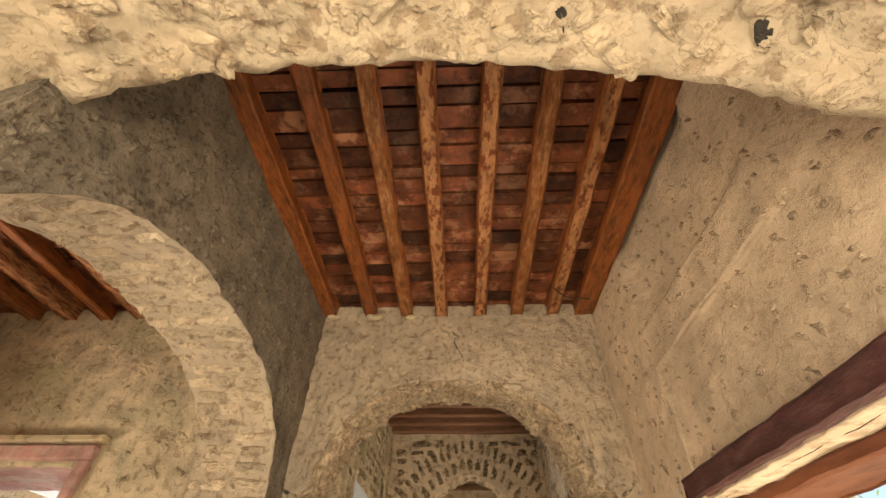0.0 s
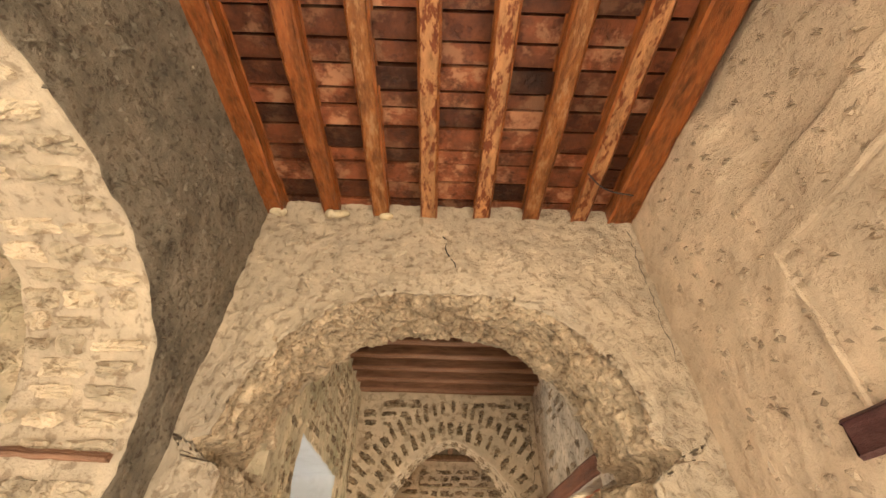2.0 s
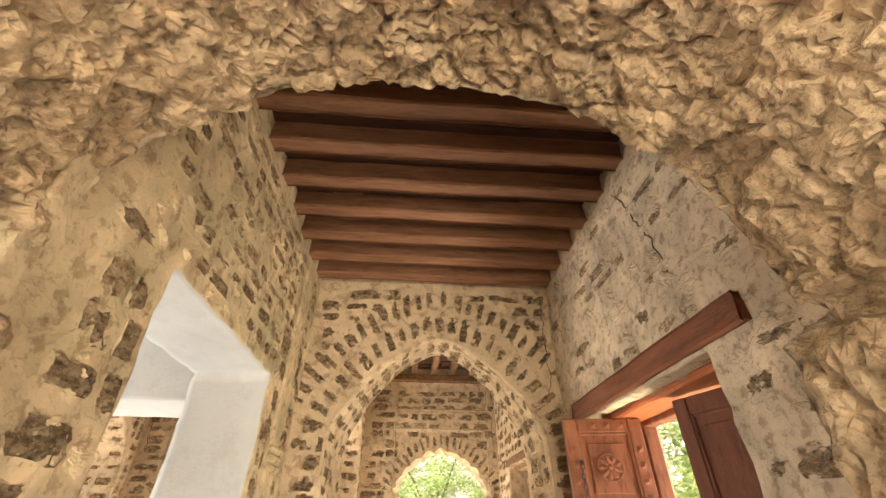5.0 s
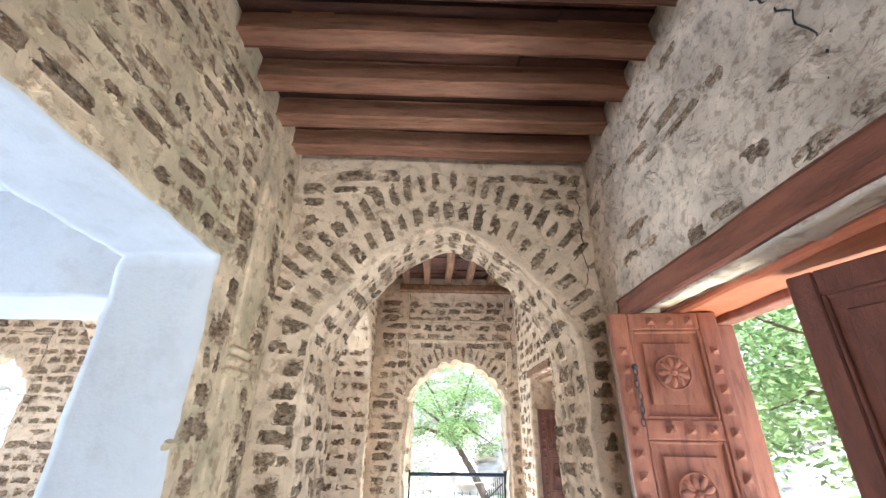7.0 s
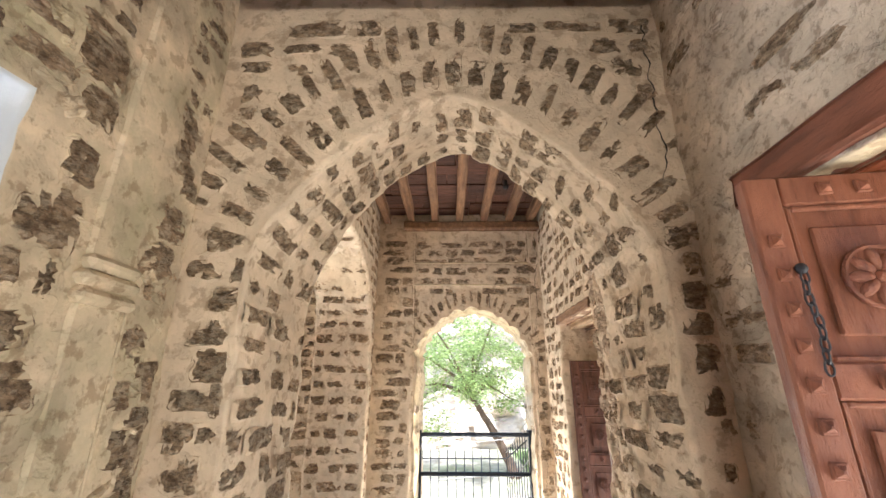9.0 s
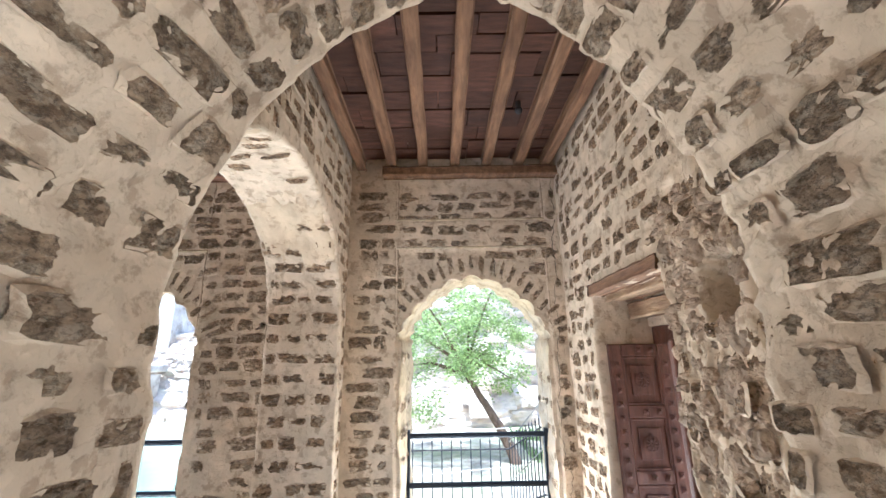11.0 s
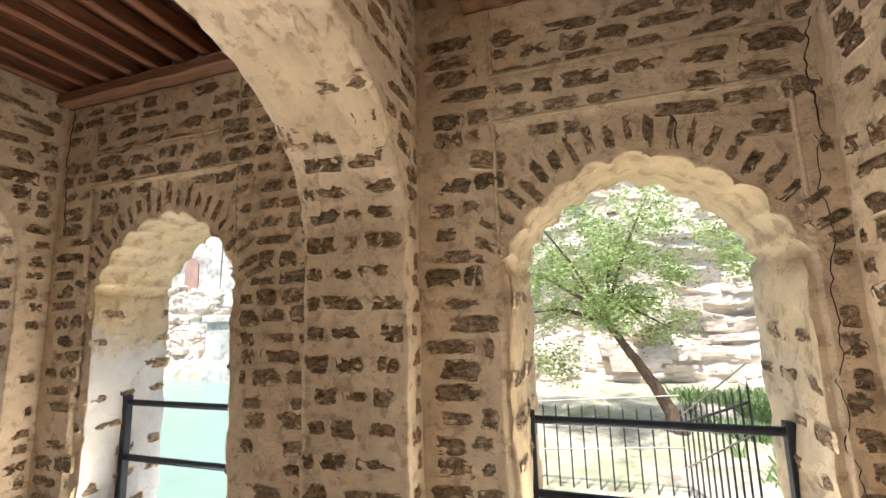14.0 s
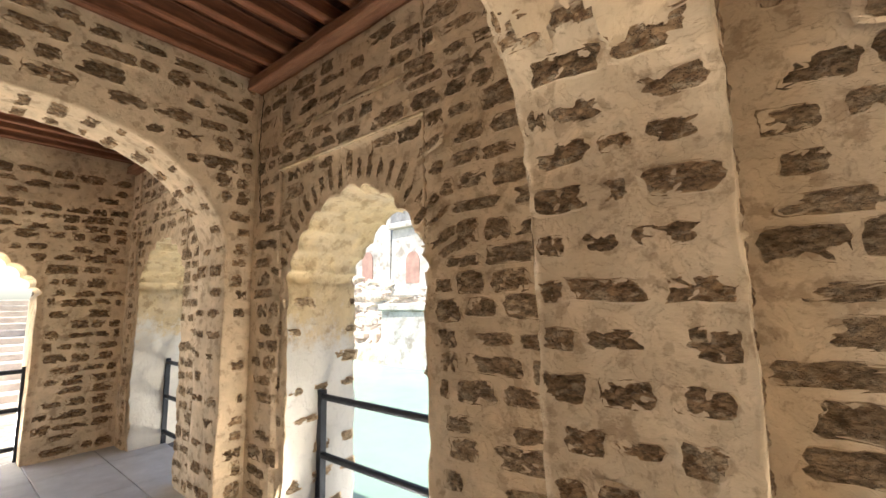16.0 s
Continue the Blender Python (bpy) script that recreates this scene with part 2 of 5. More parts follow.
M_DOOR_BACK = mat("dark_door_back", (0.17, 0.06, 0.033), 0.55, 5, 0.2, 0.4, 36, (0.12, 0.04, 0.023), 3.0, 0.6, stretch=(5, 5, 1), pits=0.2, pit_scale=5)
M_WOOD_Y = mat("old_brown_joists", (0.26, 0.14, 0.07), 0.6, 4, 0.4, 0.5, 30, (0.12, 0.055, 0.03), 2.5, 0.7, stretch=(6, 0.9, 6))
# Boarding coloured extra dark: the shade between the beams is put into it
M_PLANK = mat("shaded_boarding", (0.095, 0.04, 0.023), 0.7, 5, 0.45, 0.4, 30, (0.07, 0.028, 0.016), 2.0, 0.7, stretch=(1, 5, 5), island=0.3)
M_DOOR = mat("oxide_red_door_wood", (0.31, 0.115, 0.058), 0.5, 5, 0.2, 0.5, 36, (0.19, 0.066, 0.035), 3.0, 0.6, stretch=(5, 5, 1), pits=0.22, pit_scale=5)
M_DOOR_DARK = mat("dark_carved_door_wood", (0.155, 0.062, 0.036), 0.5, 5, 0.35, 0.5, 36, (0.07, 0.025, 0.018), 3.0, 0.6, stretch=(5, 5, 1))
M_LINTEL = mat("red_painted_lintel", (0.23, 0.082, 0.04), 0.55, 4, 0.25, 0.5, 32, (0.14, 0.046, 0.024), 2.5, 0.7, stretch=(5, 0.8, 5), pits=0.2, pit_scale=4)
M_MAROON = mat("maroon_lintel", (0.085, 0.03, 0.026), 0.5, 6, 0.4, 0.5, 34, (0.20, 0.11, 0.09), 8.0, 0.5, stretch=(3, 1, 4))
M_PINE = mat("pale_timber_planks", (0.46, 0.31, 0.175), 0.65, 4, 0.4, 0.6, 30, (0.20, 0.10, 0.05), 2.5, 0.8, stretch=(5, 0.8, 5), pits=0.4, pit_scale=5)
M_RAIL = mat("dark_painted_iron", (0.025, 0.028, 0.036), 0.4, 12, 0.3, 0.2, 50, metal=0.3)
M_FLOOR = mat("pale_stone_slab", (0.50, 0.505, 0.51), 0.7, 4, 0.12, 0.25, 40, (0.42, 0.41, 0.40), 1.5, 0.6, per_object=0.08)
M_JOINT = mat("floor_joint", (0.16, 0.15, 0.14), 0.9, 9, 0.3, 0.4)
M_GROUND = mat("dry_earth_and_grass", (0.42, 0.375, 0.29), 0.95, 2.2, 0.3, 0.8, 14, (0.22, 0.26, 0.11), 0.6, 0.8, pits=0.3, pit_scale=4)
M_CLIFF = mat("pale_limestone", (0.64, 0.545, 0.45), 0.92, 2.2, 0.2, 0.9, 6, (0.52, 0.43, 0.345), 0.9, 0.8, stretch=(1, 1, 1.8), pits=0.15, pit_scale=3, island=0.12)
M_RUIN = mat("ruined_limewash", (0.58, 0.54, 0.48), 0.92, 1.5, 0.25, 0.6, 8, (0.27, 0.22, 0.18), 0.6, 0.7, pits=0.3, pit_scale=2)
M_RUINRED = mat("faded_red_wash", (0.40, 0.24, 0.19), 0.92, 2, 0.2, 0.4, 10)
M_BARK = mat("brown_bark", (0.16, 0.105, 0.07), 0.9, 8, 0.35, 0.8, 24, stretch=(3, 3, 1))
M_LEAF = mat("green_leaves", (0.36, 0.44, 0.17), 0.6, 3, 0.3, 0.1, 40, island=0.4)
M_GRASS = mat("weed_green", (0.22, 0.30, 0.12), 0.7, 3, 0.3, 0.1, 40, island=0.5)
M_CHIP = mat("broken_plaster_edge", (0.46, 0.34, 0.23), 0.95, 16, 0.3, 0.6, 36, (0.34, 0.25, 0.17), 12, 0.7, island=0.2, pits=0.4, pit_scale=24)
M_PALESTONE = mat("pale_facing_stone", (0.56, 0.44, 0.30), 0.95, 12, 0.25, 0.6, 34, (0.42, 0.325, 0.22), 9, 0.7, per_object=0.25, pits=0.4, pit_scale=18, flake=0.4, flake_scale=9)
M_EARTH = mat("brown_rubble_core", (0.62, 0.465, 0.305), 0.95, 8, 0.25, 0.7, 40, (0.45, 0.305, 0.18), 2.6, 0.8, pits=0.35, pit_scale=30, flake=0.55, flake_scale=16, cracks=0.16, crack_scale=10)
M_IRON = mat("fence_iron", (0.05, 0.045, 0.045), 0.6, 10, 0.3, 0.2, 40)
# Near black: the shade inside cracks and holes, put in as colour
M_DARK = mat("hole_shade", (0.04, 0.033, 0.026), 0.95, 12, 0.4, 0.6)
M_PINK = mat("faded_pink_paint", (0.50, 0.27, 0.23), 0.85, 6, 0.3, 0.4, 30, (0.62, 0.55, 0.46), 5, 0.8)
M_WATER = mat("green_pool_water", (0.19, 0.285, 0.225), 0.2, 0.6, 0.08, 0.05, 5)
for leafy in (M_LEAF, M_GRASS):
    nt = leafy.node_tree
    body, out = nt.nodes["Principled BSDF"], nt.nodes["Material Output"]
    thin, both = nt.nodes.new("ShaderNodeBsdfTranslucent"), nt.nodes.new("ShaderNodeMixShader")
    nt.links.new(body.inputs["Base Color"].links[0].from_socket, thin.inputs["Color"])
    both.inputs[0].default_value = 0.5
    nt.links.new(body.outputs[0], both.inputs[1]), nt.links.new(thin.outputs[0], both.inputs[2]), nt.links.new(both.outputs[0], out.inputs["Surface"])


# Helpers for meshes
def mesh_object(name, verts, faces, material, parent=None, label="", smooth=False):
    me = bpy.data.meshes.new(name)
    me.from_pydata([tuple(v) for v in verts], [], faces)
    me.materials.append(material)
    if smooth:
        me.polygons.foreach_set("use_smooth", [True] * len(me.polygons))
    me.update()
    ob = new(name, me)
    if parent:
        ob.parent = parent
    if label:
        ob["label"] = label
    return ob


def part(name, bm, material, parent, label=""):
    me = bpy.data.meshes.new(name)
    bmesh.ops.recalc_face_normals(bm, faces=bm.faces)
    bm.to_mesh(me)
    bm.free()
    me.materials.append(material)
    ob = new(name, me)
    ob.parent = parent
    if label:
        ob["label"] = label
    return ob


def empty(name, label, category, group="", kind="", at=None):
    ob = tagged(new(name), label, category, group, kind)
    ob.empty_display_size = 0.1
    if at is not None:
        ob.matrix_world = at
    return ob


def box(bm, c, s, bevel=0.0, m=None):
    """A box with middle c and sides s, bevelled, added to bm."""
    r = bmesh.ops.create_cube(bm, size=1.0, matrix=Matrix.Translation(c) @ Matrix.Diagonal((*s, 1)))
    vs = r["verts"]
    if bevel:
        es = list({e for v in vs for e in v.link_edges})
        out = bmesh.ops.bevel(bm, geom=es, offset=bevel, segments=1, affect="EDGES")
        vs = list({v for f in out["faces"] for v in f.verts} | {v for v in vs if v.is_valid})
    if m is not None:
        bmesh.ops.transform(bm, matrix=m, verts=vs)
    return vs


def rod(bm, a, b, r0, r1=None, sides=8):
    a, b = Vector(a), Vector(b)
    q = (b - a).to_track_quat("Z", "Y").to_matrix().to_4x4()
    bmesh.ops.create_cone(bm, cap_ends=True, segments=sides, radius1=r0, radius2=r0 if r1 is None else r1, depth=(b - a).length,
                          matrix=Matrix.Translation((a + b) / 2) @ q)


def wobble(p, amp, seed=0.0):
    """Uneven surface of old plaster and rubble: coarse swells and small lumps."""
    q = Vector(p) + Vector((seed, seed * 1.7, seed * 0.3))
    d = noise.noise_vector(q * 2.1) * 0.6 + noise.noise_vector(q * 7.0) * 0.5 + noise.noise_vector(q * 19.0) * 0.33
    return Vector(p) + d * amp


def crag(p, amp, seed=0.0):
    """Broken rubble: sharp lumps."""
    q = Vector(p) + Vector((seed, seed, seed))
    d = noise.noise_vector(q * 3.0) * 0.35 + noise.noise_vector(q * 9.0) * 0.45
    t = noise.cell_vector(q * 15.0 + d * 0.6) - Vector((0.5, 0.5, 0.5))
    return Vector(p) + (d + t * 0.45 + noise.noise_vector(q * 30.0) * 0.35) * amp


def arch_profile(uc, half, zs, rise, p=2.5, e=0.47, n=64, foil=0, deep=0.0, foot=0.0, legs=26):
    """The edge of an opening from its left foot over the crown to its right foot."""
    left = [(uc - half, foot + (zs - foot) * i / legs) for i in range(legs)]
    top = []
    for i in range(n + 1):
        a = math.pi * (1 - i / n)
        s = math.cos(a)
        z = max(0.0, 1 - abs(s) ** p) ** e
        u, w = uc + half * s, zs + rise * z
        if foil:
            lift = deep * abs(math.sin(math.pi * foil * i / n)) ** 0.8
            u, w = u + lift * s * 0.9, w + lift * math.sin(a)
        top.append((u, w))
    right = [(uc + half, z) for _, z in reversed(left)]
    return left + top + right


def door_profile(a, b, h, step=0.06):
    n, k = max(2, int(h / step)), max(2, int((b - a) / step))
    return [(a, h * i / n) for i in range(n)] + [(a + (b - a) * i / k, h) for i in range(k + 1)] + [(b, h * (n - 1 - i) / n) for i in range(n)]


def outer_path(prof, u0, u1, z0, z1):
    """For each point of the opening's edge, the point of the wall's outline that it is joined to."""
    n = len(prof)
    uc = (prof[0][0] + prof[-1][0]) / 2
    zc = max(z for _, z in prof) * 0.62

    def nearest(cu, cz):
        want = math.atan2(cz - zc, cu - uc)
        return min(range(n), key=lambda i: abs(math.atan2(prof[i][1] - zc, prof[i][0] - uc) - want) + (9 if prof[i][1] < zc else 0))
    kl, kr = nearest(u0, z1), nearest(u1, z1)
    kl, kr = max(2, min(kl, n // 2 - 1)), min(n - 3, max(kr, n // 2 + 1))
    out = []
    for i in range(n):
        if i <= kl:
            out.append((u0, z0 + (z1 - z0) * i / kl))
        elif i <= kr:
            out.append((u0 + (u1 - u0) * (i - kl) / (kr - kl), z1))
        else:
            out.append((u1, z1 - (z1 - z0) * (i - kr) / (n - 1 - kr)))
    return out


class Wall:
    """A wall's own frame: origin, way along it, way through it (from its front face to its back)."""

    def __init__(self, origin, along, through_way, thick):
        self.o, self.u, self.w, self.t = Vector(origin), Vector(along), Vector(through_way), thick

    def at(self, u, z, w=0.0):
        return self.o + self.u * u + self.w * w + Vector((0, 0, z))


def arch_wall(name, wall, u0, u1, z1, prof, back=None, rings=26, depth=16, amp=0.02, soffit_amp=None, rough=wobble, seed=0.0,
              material=None, soffit_material=None, label="", relief=None, waist=None):
    """A thick wall with one opening: two faces, the reveal right through it, its top and ends."""
    back = back or prof
    n = len(prof)
    soffit_amp = amp if soffit_amp is None else soffit_amp
    verts, faces, slots = [], [], []

    def face(profile, w, flip):
        outer = outer_path(profile, u0, u1, 0.0, z1)
        first = len(verts)
        for i in range(n):
            for j in range(rings + 1):
                k = (j / rings) ** 1.25
                u = profile[i][0] * (1 - k) + outer[i][0] * k
                z = profile[i][1] * (1 - k) + outer[i][1] * k
                dw = relief(u, z) if relief and not flip else 0.0
                verts.append(rough(wall.at(u, z, w + dw), amp if j else max(amp, soffit_amp), seed))
        for i in range(n - 1):
            for j in range(rings):
                a = first + i * (rings + 1) + j
                q = (a, a + 1, a + rings + 2, a + rings + 1)
                faces.append(q[::-1] if flip else q)
                slots.append(0)
        return first

    f0 = face(prof, 0.0, False)
    b0 = face(back, wall.t, True)
    row = [[f0 + i * (rings + 1) for i in range(n)]]
    for d in range(1, depth):
        k = d / depth
        row.append([])
        for i in range(n):
            u, z = prof[i][0] * (1 - k) + back[i][0] * k, prof[i][1] * (1 - k) + back[i][1] * k
            if waist:
                ease = 0.75 * math.sin(math.pi * k) ** 0.6
                u, z = u + (waist[i][0] - u) * ease, z + (waist[i][1] - z) * ease
            row[-1].append(len(verts))
            verts.append(rough(wall.at(u, z, wall.t * k), soffit_amp, seed))
    row.append([b0 + i * (rings + 1) for i in range(n)])
    for d in range(depth):
        for i in range(n - 1):
            faces.append((row[d][i], row[d][i + 1], row[d + 1][i + 1], row[d + 1][i]))
            slots.append(1)
    edge_f = [f0 + i * (rings + 1) + rings for i in range(n)]
    edge_b = [b0 + i * (rings + 1) + rings for i in range(n)]
    for i in range(n - 1):
        faces.append((edge_f[i], edge_b[i], edge_b[i + 1], edge_f[i + 1]))
        slots.append(0)
    ob = mesh_object(name, verts, faces, material, smooth=True)
    ob.data.materials.append(soffit_material or material)
    ob.data.polygons.foreach_set("material_index", slots)
    return tagged(ob, label, "wall", kind="structure")


def plain_wall(name, wall, u0, u1, z1, amp=0.02, step=0.07, rough=wobble, seed=0.0, material=None, label="", z0=0.0, relief=None):
    nu, nz = max(1, int((u1 - u0) / step)), max(1, int((z1 - z0) / step))
    verts, faces = [], []
    for w in (0.0, wall.t):
        for i in range(nu + 1):
            for j in range(nz + 1):
                u, z = u0 + (u1 - u0) * i / nu, z0 + (z1 - z0) * j / nz
                verts.append(rough(wall.at(u, z, w + (relief(u, z) if relief and w == 0 else 0)), amp, seed))
    half = (nu + 1) * (nz + 1)
    ix = lambda i, j, s: s * half + i * (nz + 1) + j
    for s in (0, 1):
        for i in range(nu):
            for j in range(nz):
                q = (ix(i, j, s), ix(i + 1, j, s), ix(i + 1, j + 1, s), ix(i, j + 1, s))
                faces.append(q if s == 0 else q[::-1])
    for i in range(nu):
        faces.append((ix(i, nz, 0), ix(i + 1, nz, 0), ix(i + 1, nz, 1), ix(i, nz, 1)))
        faces.append((ix(i, 0, 0), ix(i, 0, 1), ix(i + 1, 0, 1), ix(i + 1, 0, 0)))
    for j in range(nz):
        faces.append((ix(0, j, 0), ix(0, j + 1, 0), ix(0, j + 1, 1), ix(0, j, 1)))
        faces.append((ix(nu, j, 0), ix(nu, j, 1), ix(nu, j + 1, 1), ix(nu, j + 1, 0)))
    ob = mesh_object(name, verts, faces, material, smooth=True)
    return tagged(ob, label, "wall", kind="structure")


def inside(profile, u, z, grow=0.0):
    """Whether a place of the wall lies in the opening, or within grow of its edge."""
    uc = (profile[0][0] + profile[-1][0]) / 2
    zc = 1.2
    du, dz = u - uc, z - zc
    length = math.hypot(du, dz) or 1
    k = max(0.0, 1 - grow / length)
    u, z = uc + du * k, (zc + dz * k) if z > zc else z
    hit = False
    pts = profile + [(profile[-1][0], -1), (profile[0][0], -1)]
    for (ax, az), (bx, bz) in zip(pts, pts[1:] + pts[:1]):
        if (az > z) != (bz > z) and u < (bx - ax) * (z - az) / (bz - az) + ax:
            hit = not hit
    return hit


# Rubble stones set in the mortar: a few shapes that many pieces share
def stone_mesh(k, rim, body, bold=False):
    """A rough stone face with a broken surface, in an uneven lip of mortar."""
    rnd = random.Random(100 + k)
    n = 26
    verts, faces, slots = [], [], []
    round_off = rnd.uniform(0.72, 0.95)
    waves = [(j, rnd.uniform(0.02, 0.09) / (1 + 0.2 * j), rnd.uniform(0, 6.3)) for j in (2, 3, 4, 5, 7, 9)]
    jag = [sum(q * math.sin(j * 6.283 * i / n + p) for j, q, p in waves) + (rnd.random() - 0.5) * 0.10 for i in range(n)]
    tip, dip = (rnd.random() - 0.5) * 0.012, (rnd.random() - 0.5) * 0.010
    rise = 1.7 if bold else 1.0
    for ring, grow in enumerate((1.18, 1.0, 0.9, 0.62, 0.3) if bold else (1.3, 1.05, 0.96, 0.66, 0.32)):
        for i in range(n):
            a = 2 * math.pi * (i + 0.5 * (ring % 2)) / n
            c, t = math.cos(a), math.sin(a)
            r = 0.47 / max(abs(c), abs(t)) ** round_off * grow * (1 + jag[i] * (1 if ring else 0.6))
            x, y = r * c, r * t
            broken = noise.noise(Vector((x * 5.5, y * 2.6, k * 3.7))) * 0.010 + noise.noise(Vector((x * 13, y * 6, k * 3.7))) * 0.006
            z = (-0.012, -0.001, 0.006, 0.010, 0.012)[ring] * rise + broken * rise if bold else (-0.007, 0.002, 0.0, 0.004, 0.005)[ring] + broken * (0, 0.3, 0.6, 1, 1)[ring]
            verts.append((x, y, z + (tip * x + dip * y if ring > 1 else 0)))
    verts.append((0, 0, 0.006 * rise + noise.noise(Vector((0, 0, k * 3.7))) * 0.01))
    for ring in range(4):
        for i in range(n):
            a, b = ring * n + i, ring * n + (i + 1) % n
            faces.append((a, b, b + n, a + n))
            slots.append(1 if ring < 1 else 0)
    faces += [(4 * n + i, 4 * n + (i + 1) % n, 5 * n) for i in range(n)]
    slots += [0] * n
    me = bpy.data.meshes.new("stone")
    me.from_pydata(verts, [], faces)
    me.materials.append(body), me.materials.append(rim)
    me.polygons.foreach_set("material_index", slots)
    return me


SHAPES = 26
STONES = [stone_mesh(k, M_LIME, M_STONE) for k in range(SHAPES)]
DUSTY_STONES = [stone_mesh(k, M_LIME, M_DUSTY) for k in range(SHAPES)]
MOSSY_STONES = [stone_mesh(k, M_MOSSY, M_DUSTY) for k in range(SHAPES)]
PATCH_STONES = [stone_mesh(k, M_PATCH, M_DUSTY) for k in range(SHAPES)]
EARTH_STONES = [stone_mesh(k, M_EARTH, M_EARTH, True) for k in range(SHAPES)]
PALE_STONES = [stone_mesh(k, M_RUBBLE, M_PALESTONE, True) for k in range(SHAPES)]
stone_sets = {}
laid = {}


trees_of = {}


def on_surface(parent, where, normal):
    """The nearest spot of a wall's own surface along a direction, and the facing there."""
    if parent.name not in trees_of:
        me = parent.data
        trees_of[parent.name] = BVHTree.FromPolygons([v.co for v in me.vertices], [tuple(p.vertices) for p in me.polygons])
    hit, facing, index, far = trees_of[parent.name].ray_cast(where + normal * 0.14, -normal, 0.30)
    if hit is None:
        return where, normal
    if facing.dot(normal) < 0:
        facing = -facing
    return hit, (normal + facing).normalized()


def lay(parent, where, along, up, normal, w, h, rnd, proud=0.0, turn=0.0):
    """One stone on a face; past 300 on one wall the rest is gathered for one joined mesh."""
    a, n = Vector(along).normalized(), Vector(normal).normalized()
    where, n = on_surface(parent, Vector(where), n)
    a = (a - n * a.dot(n)).normalized()
    u = n.cross(a).normalized()
    t = turn + (rnd.random() - 0.5) * 0.14
    a2, u2 = a * math.cos(t) + u * math.sin(t), u * math.cos(t) - a * math.sin(t)
    m = Matrix(((a2.x * w, u2.x * h, n.x, 0), (a2.y * w, u2.y * h, n.y, 0), (a2.z * w, u2.z * h, n.z, 0), (0, 0, 0, 1)))
    m.translation = Vector(where) + n * proud
    laid.setdefault(parent.name, [parent, []])[1].append((m, rnd.randrange(SHAPES)))


def set_stones():
    for parent, pieces in laid.values():
        rest = []
        for i, (m, k) in enumerate(pieces):
            if i < 300:
                ob = new("stone", stone_sets.get(parent.name, STONES)[k])
                ob.parent = parent
                ob.matrix_world = m
            else:
                rest.append((m, k))
        if rest:
            shapes = stone_sets.get(parent.name, STONES)
            verts, faces, slots = [], [], []
            for m, k in rest:
                first = len(verts)
                verts += [m @ v.co for v in shapes[k].vertices]
                faces += [tuple(first + i for i in p.vertices) for p in shapes[k].polygons]
                slots += [p.material_index for p in shapes[k].polygons]
            ob = tagged(mesh_object("stonework", verts, faces, shapes[0].materials[0], parent), "small brown stones in mortar", kind="stuff")
            ob.data.materials.append(shapes[0].materials[1])
            ob.data.polygons.foreach_set("material_index", slots)


def chips(parent, at, along, normal, u0, u1, z0, z1, count, rnd, skip=None, size=(0.03, 0.12), material=None, tall=0.6):
    """Broken patches and lumps of plaster on a wall, joined in one mesh."""
    verts, faces = [], []
    a, n = Vector(along), Vector(normal)
    up = Vector((0, 0, 1)) if abs(n.z) < 0.5 else n.cross(a)
    for c in range(count):
        u, z = rnd.uniform(u0, u1), rnd.uniform(z0, z1)
        if skip and skip(u, z):
            continue
        w = rnd.uniform(*size)
        h, t, first, k = w * rnd.uniform(0.35, 1.0) * tall, (rnd.random() - 0.5) * 1.6, len(verts), rnd.randrange(SHAPES)
        p, shape = on_surface(parent, at(u, z), n)[0], EARTH_STONES[k]
        a2, u2 = a * math.cos(t) + up * math.sin(t), up * math.cos(t) - a * math.sin(t)
        verts += [p + a2 * v.co.x * w + u2 * v.co.y * h + n * v.co.z * 0.55 for v in shape.vertices]
        faces += [tuple(first + i for i in q.vertices) for q in shape.polygons]
    tagged(mesh_object("plaster_chips", verts, faces, material or M_CHIP, parent), "broken chips of old plaster", kind="stuff")


def pick_marks(parent, at, along, normal, u0, u1, z0, z1, rnd, skip, material, step=0.125):
    """Rows of marks hacked into old plaster as a key: small clusters of broken, lifted edges."""
    verts, faces = [], []
    a, n, up = Vector(along), Vector(normal), Vector((0, 0, 1))
    rows, cols = int((z1 - z0) / step), int((u1 - u0) / step)
    for r, c in itertools.product(range(rows), range(cols)):
        u = u0 + (c + 0.5 * (r % 2) + rnd.uniform(-0.22, 0.22)) * step
        z = z0 + (r + 0.18 * c % 1 + rnd.uniform(-0.25, 0.25)) * step
        if skip(u, z) or rnd.random() < 0.2:
            continue
        lean = rnd.uniform(0.5, 1.1)
        for k in range(rnd.choice((2, 3, 3, 4))):
            q = on_surface(parent, at(u + rnd.gauss(0, 0.012), z + rnd.gauss(0, 0.018)), n)[0]
            t = lean + rnd.gauss(0, 0.35)
            a2, u2 = a * math.cos(t) + up * math.sin(t), up * math.cos(t) - a * math.sin(t)
            long, wide, high, first = rnd.uniform(0.012, 0.032), rnd.uniform(0.006, 0.015), rnd.uniform(0.007, 0.016), len(verts)
            verts += [q - a2 * long - n * 0.004, q + a2 * long - n * 0.004, q + u2 * wide * 2 - n * 0.004, q - a2 * long * 0.5 + n * high, q + a2 * long * 0.4 + n * high * 0.8, q - u2 * wide * 0.6 - n * 0.006]
            faces += [tuple(first + i for i in f) for f in ((0, 5, 3), (5, 4, 3), (5, 1, 4), (3, 4, 2), (0, 3, 2), (1, 2, 4))]
    tagged(mesh_object("pick_marks", verts, faces, material, parent), "rows of pick marks hacked into old plaster", kind="stuff")


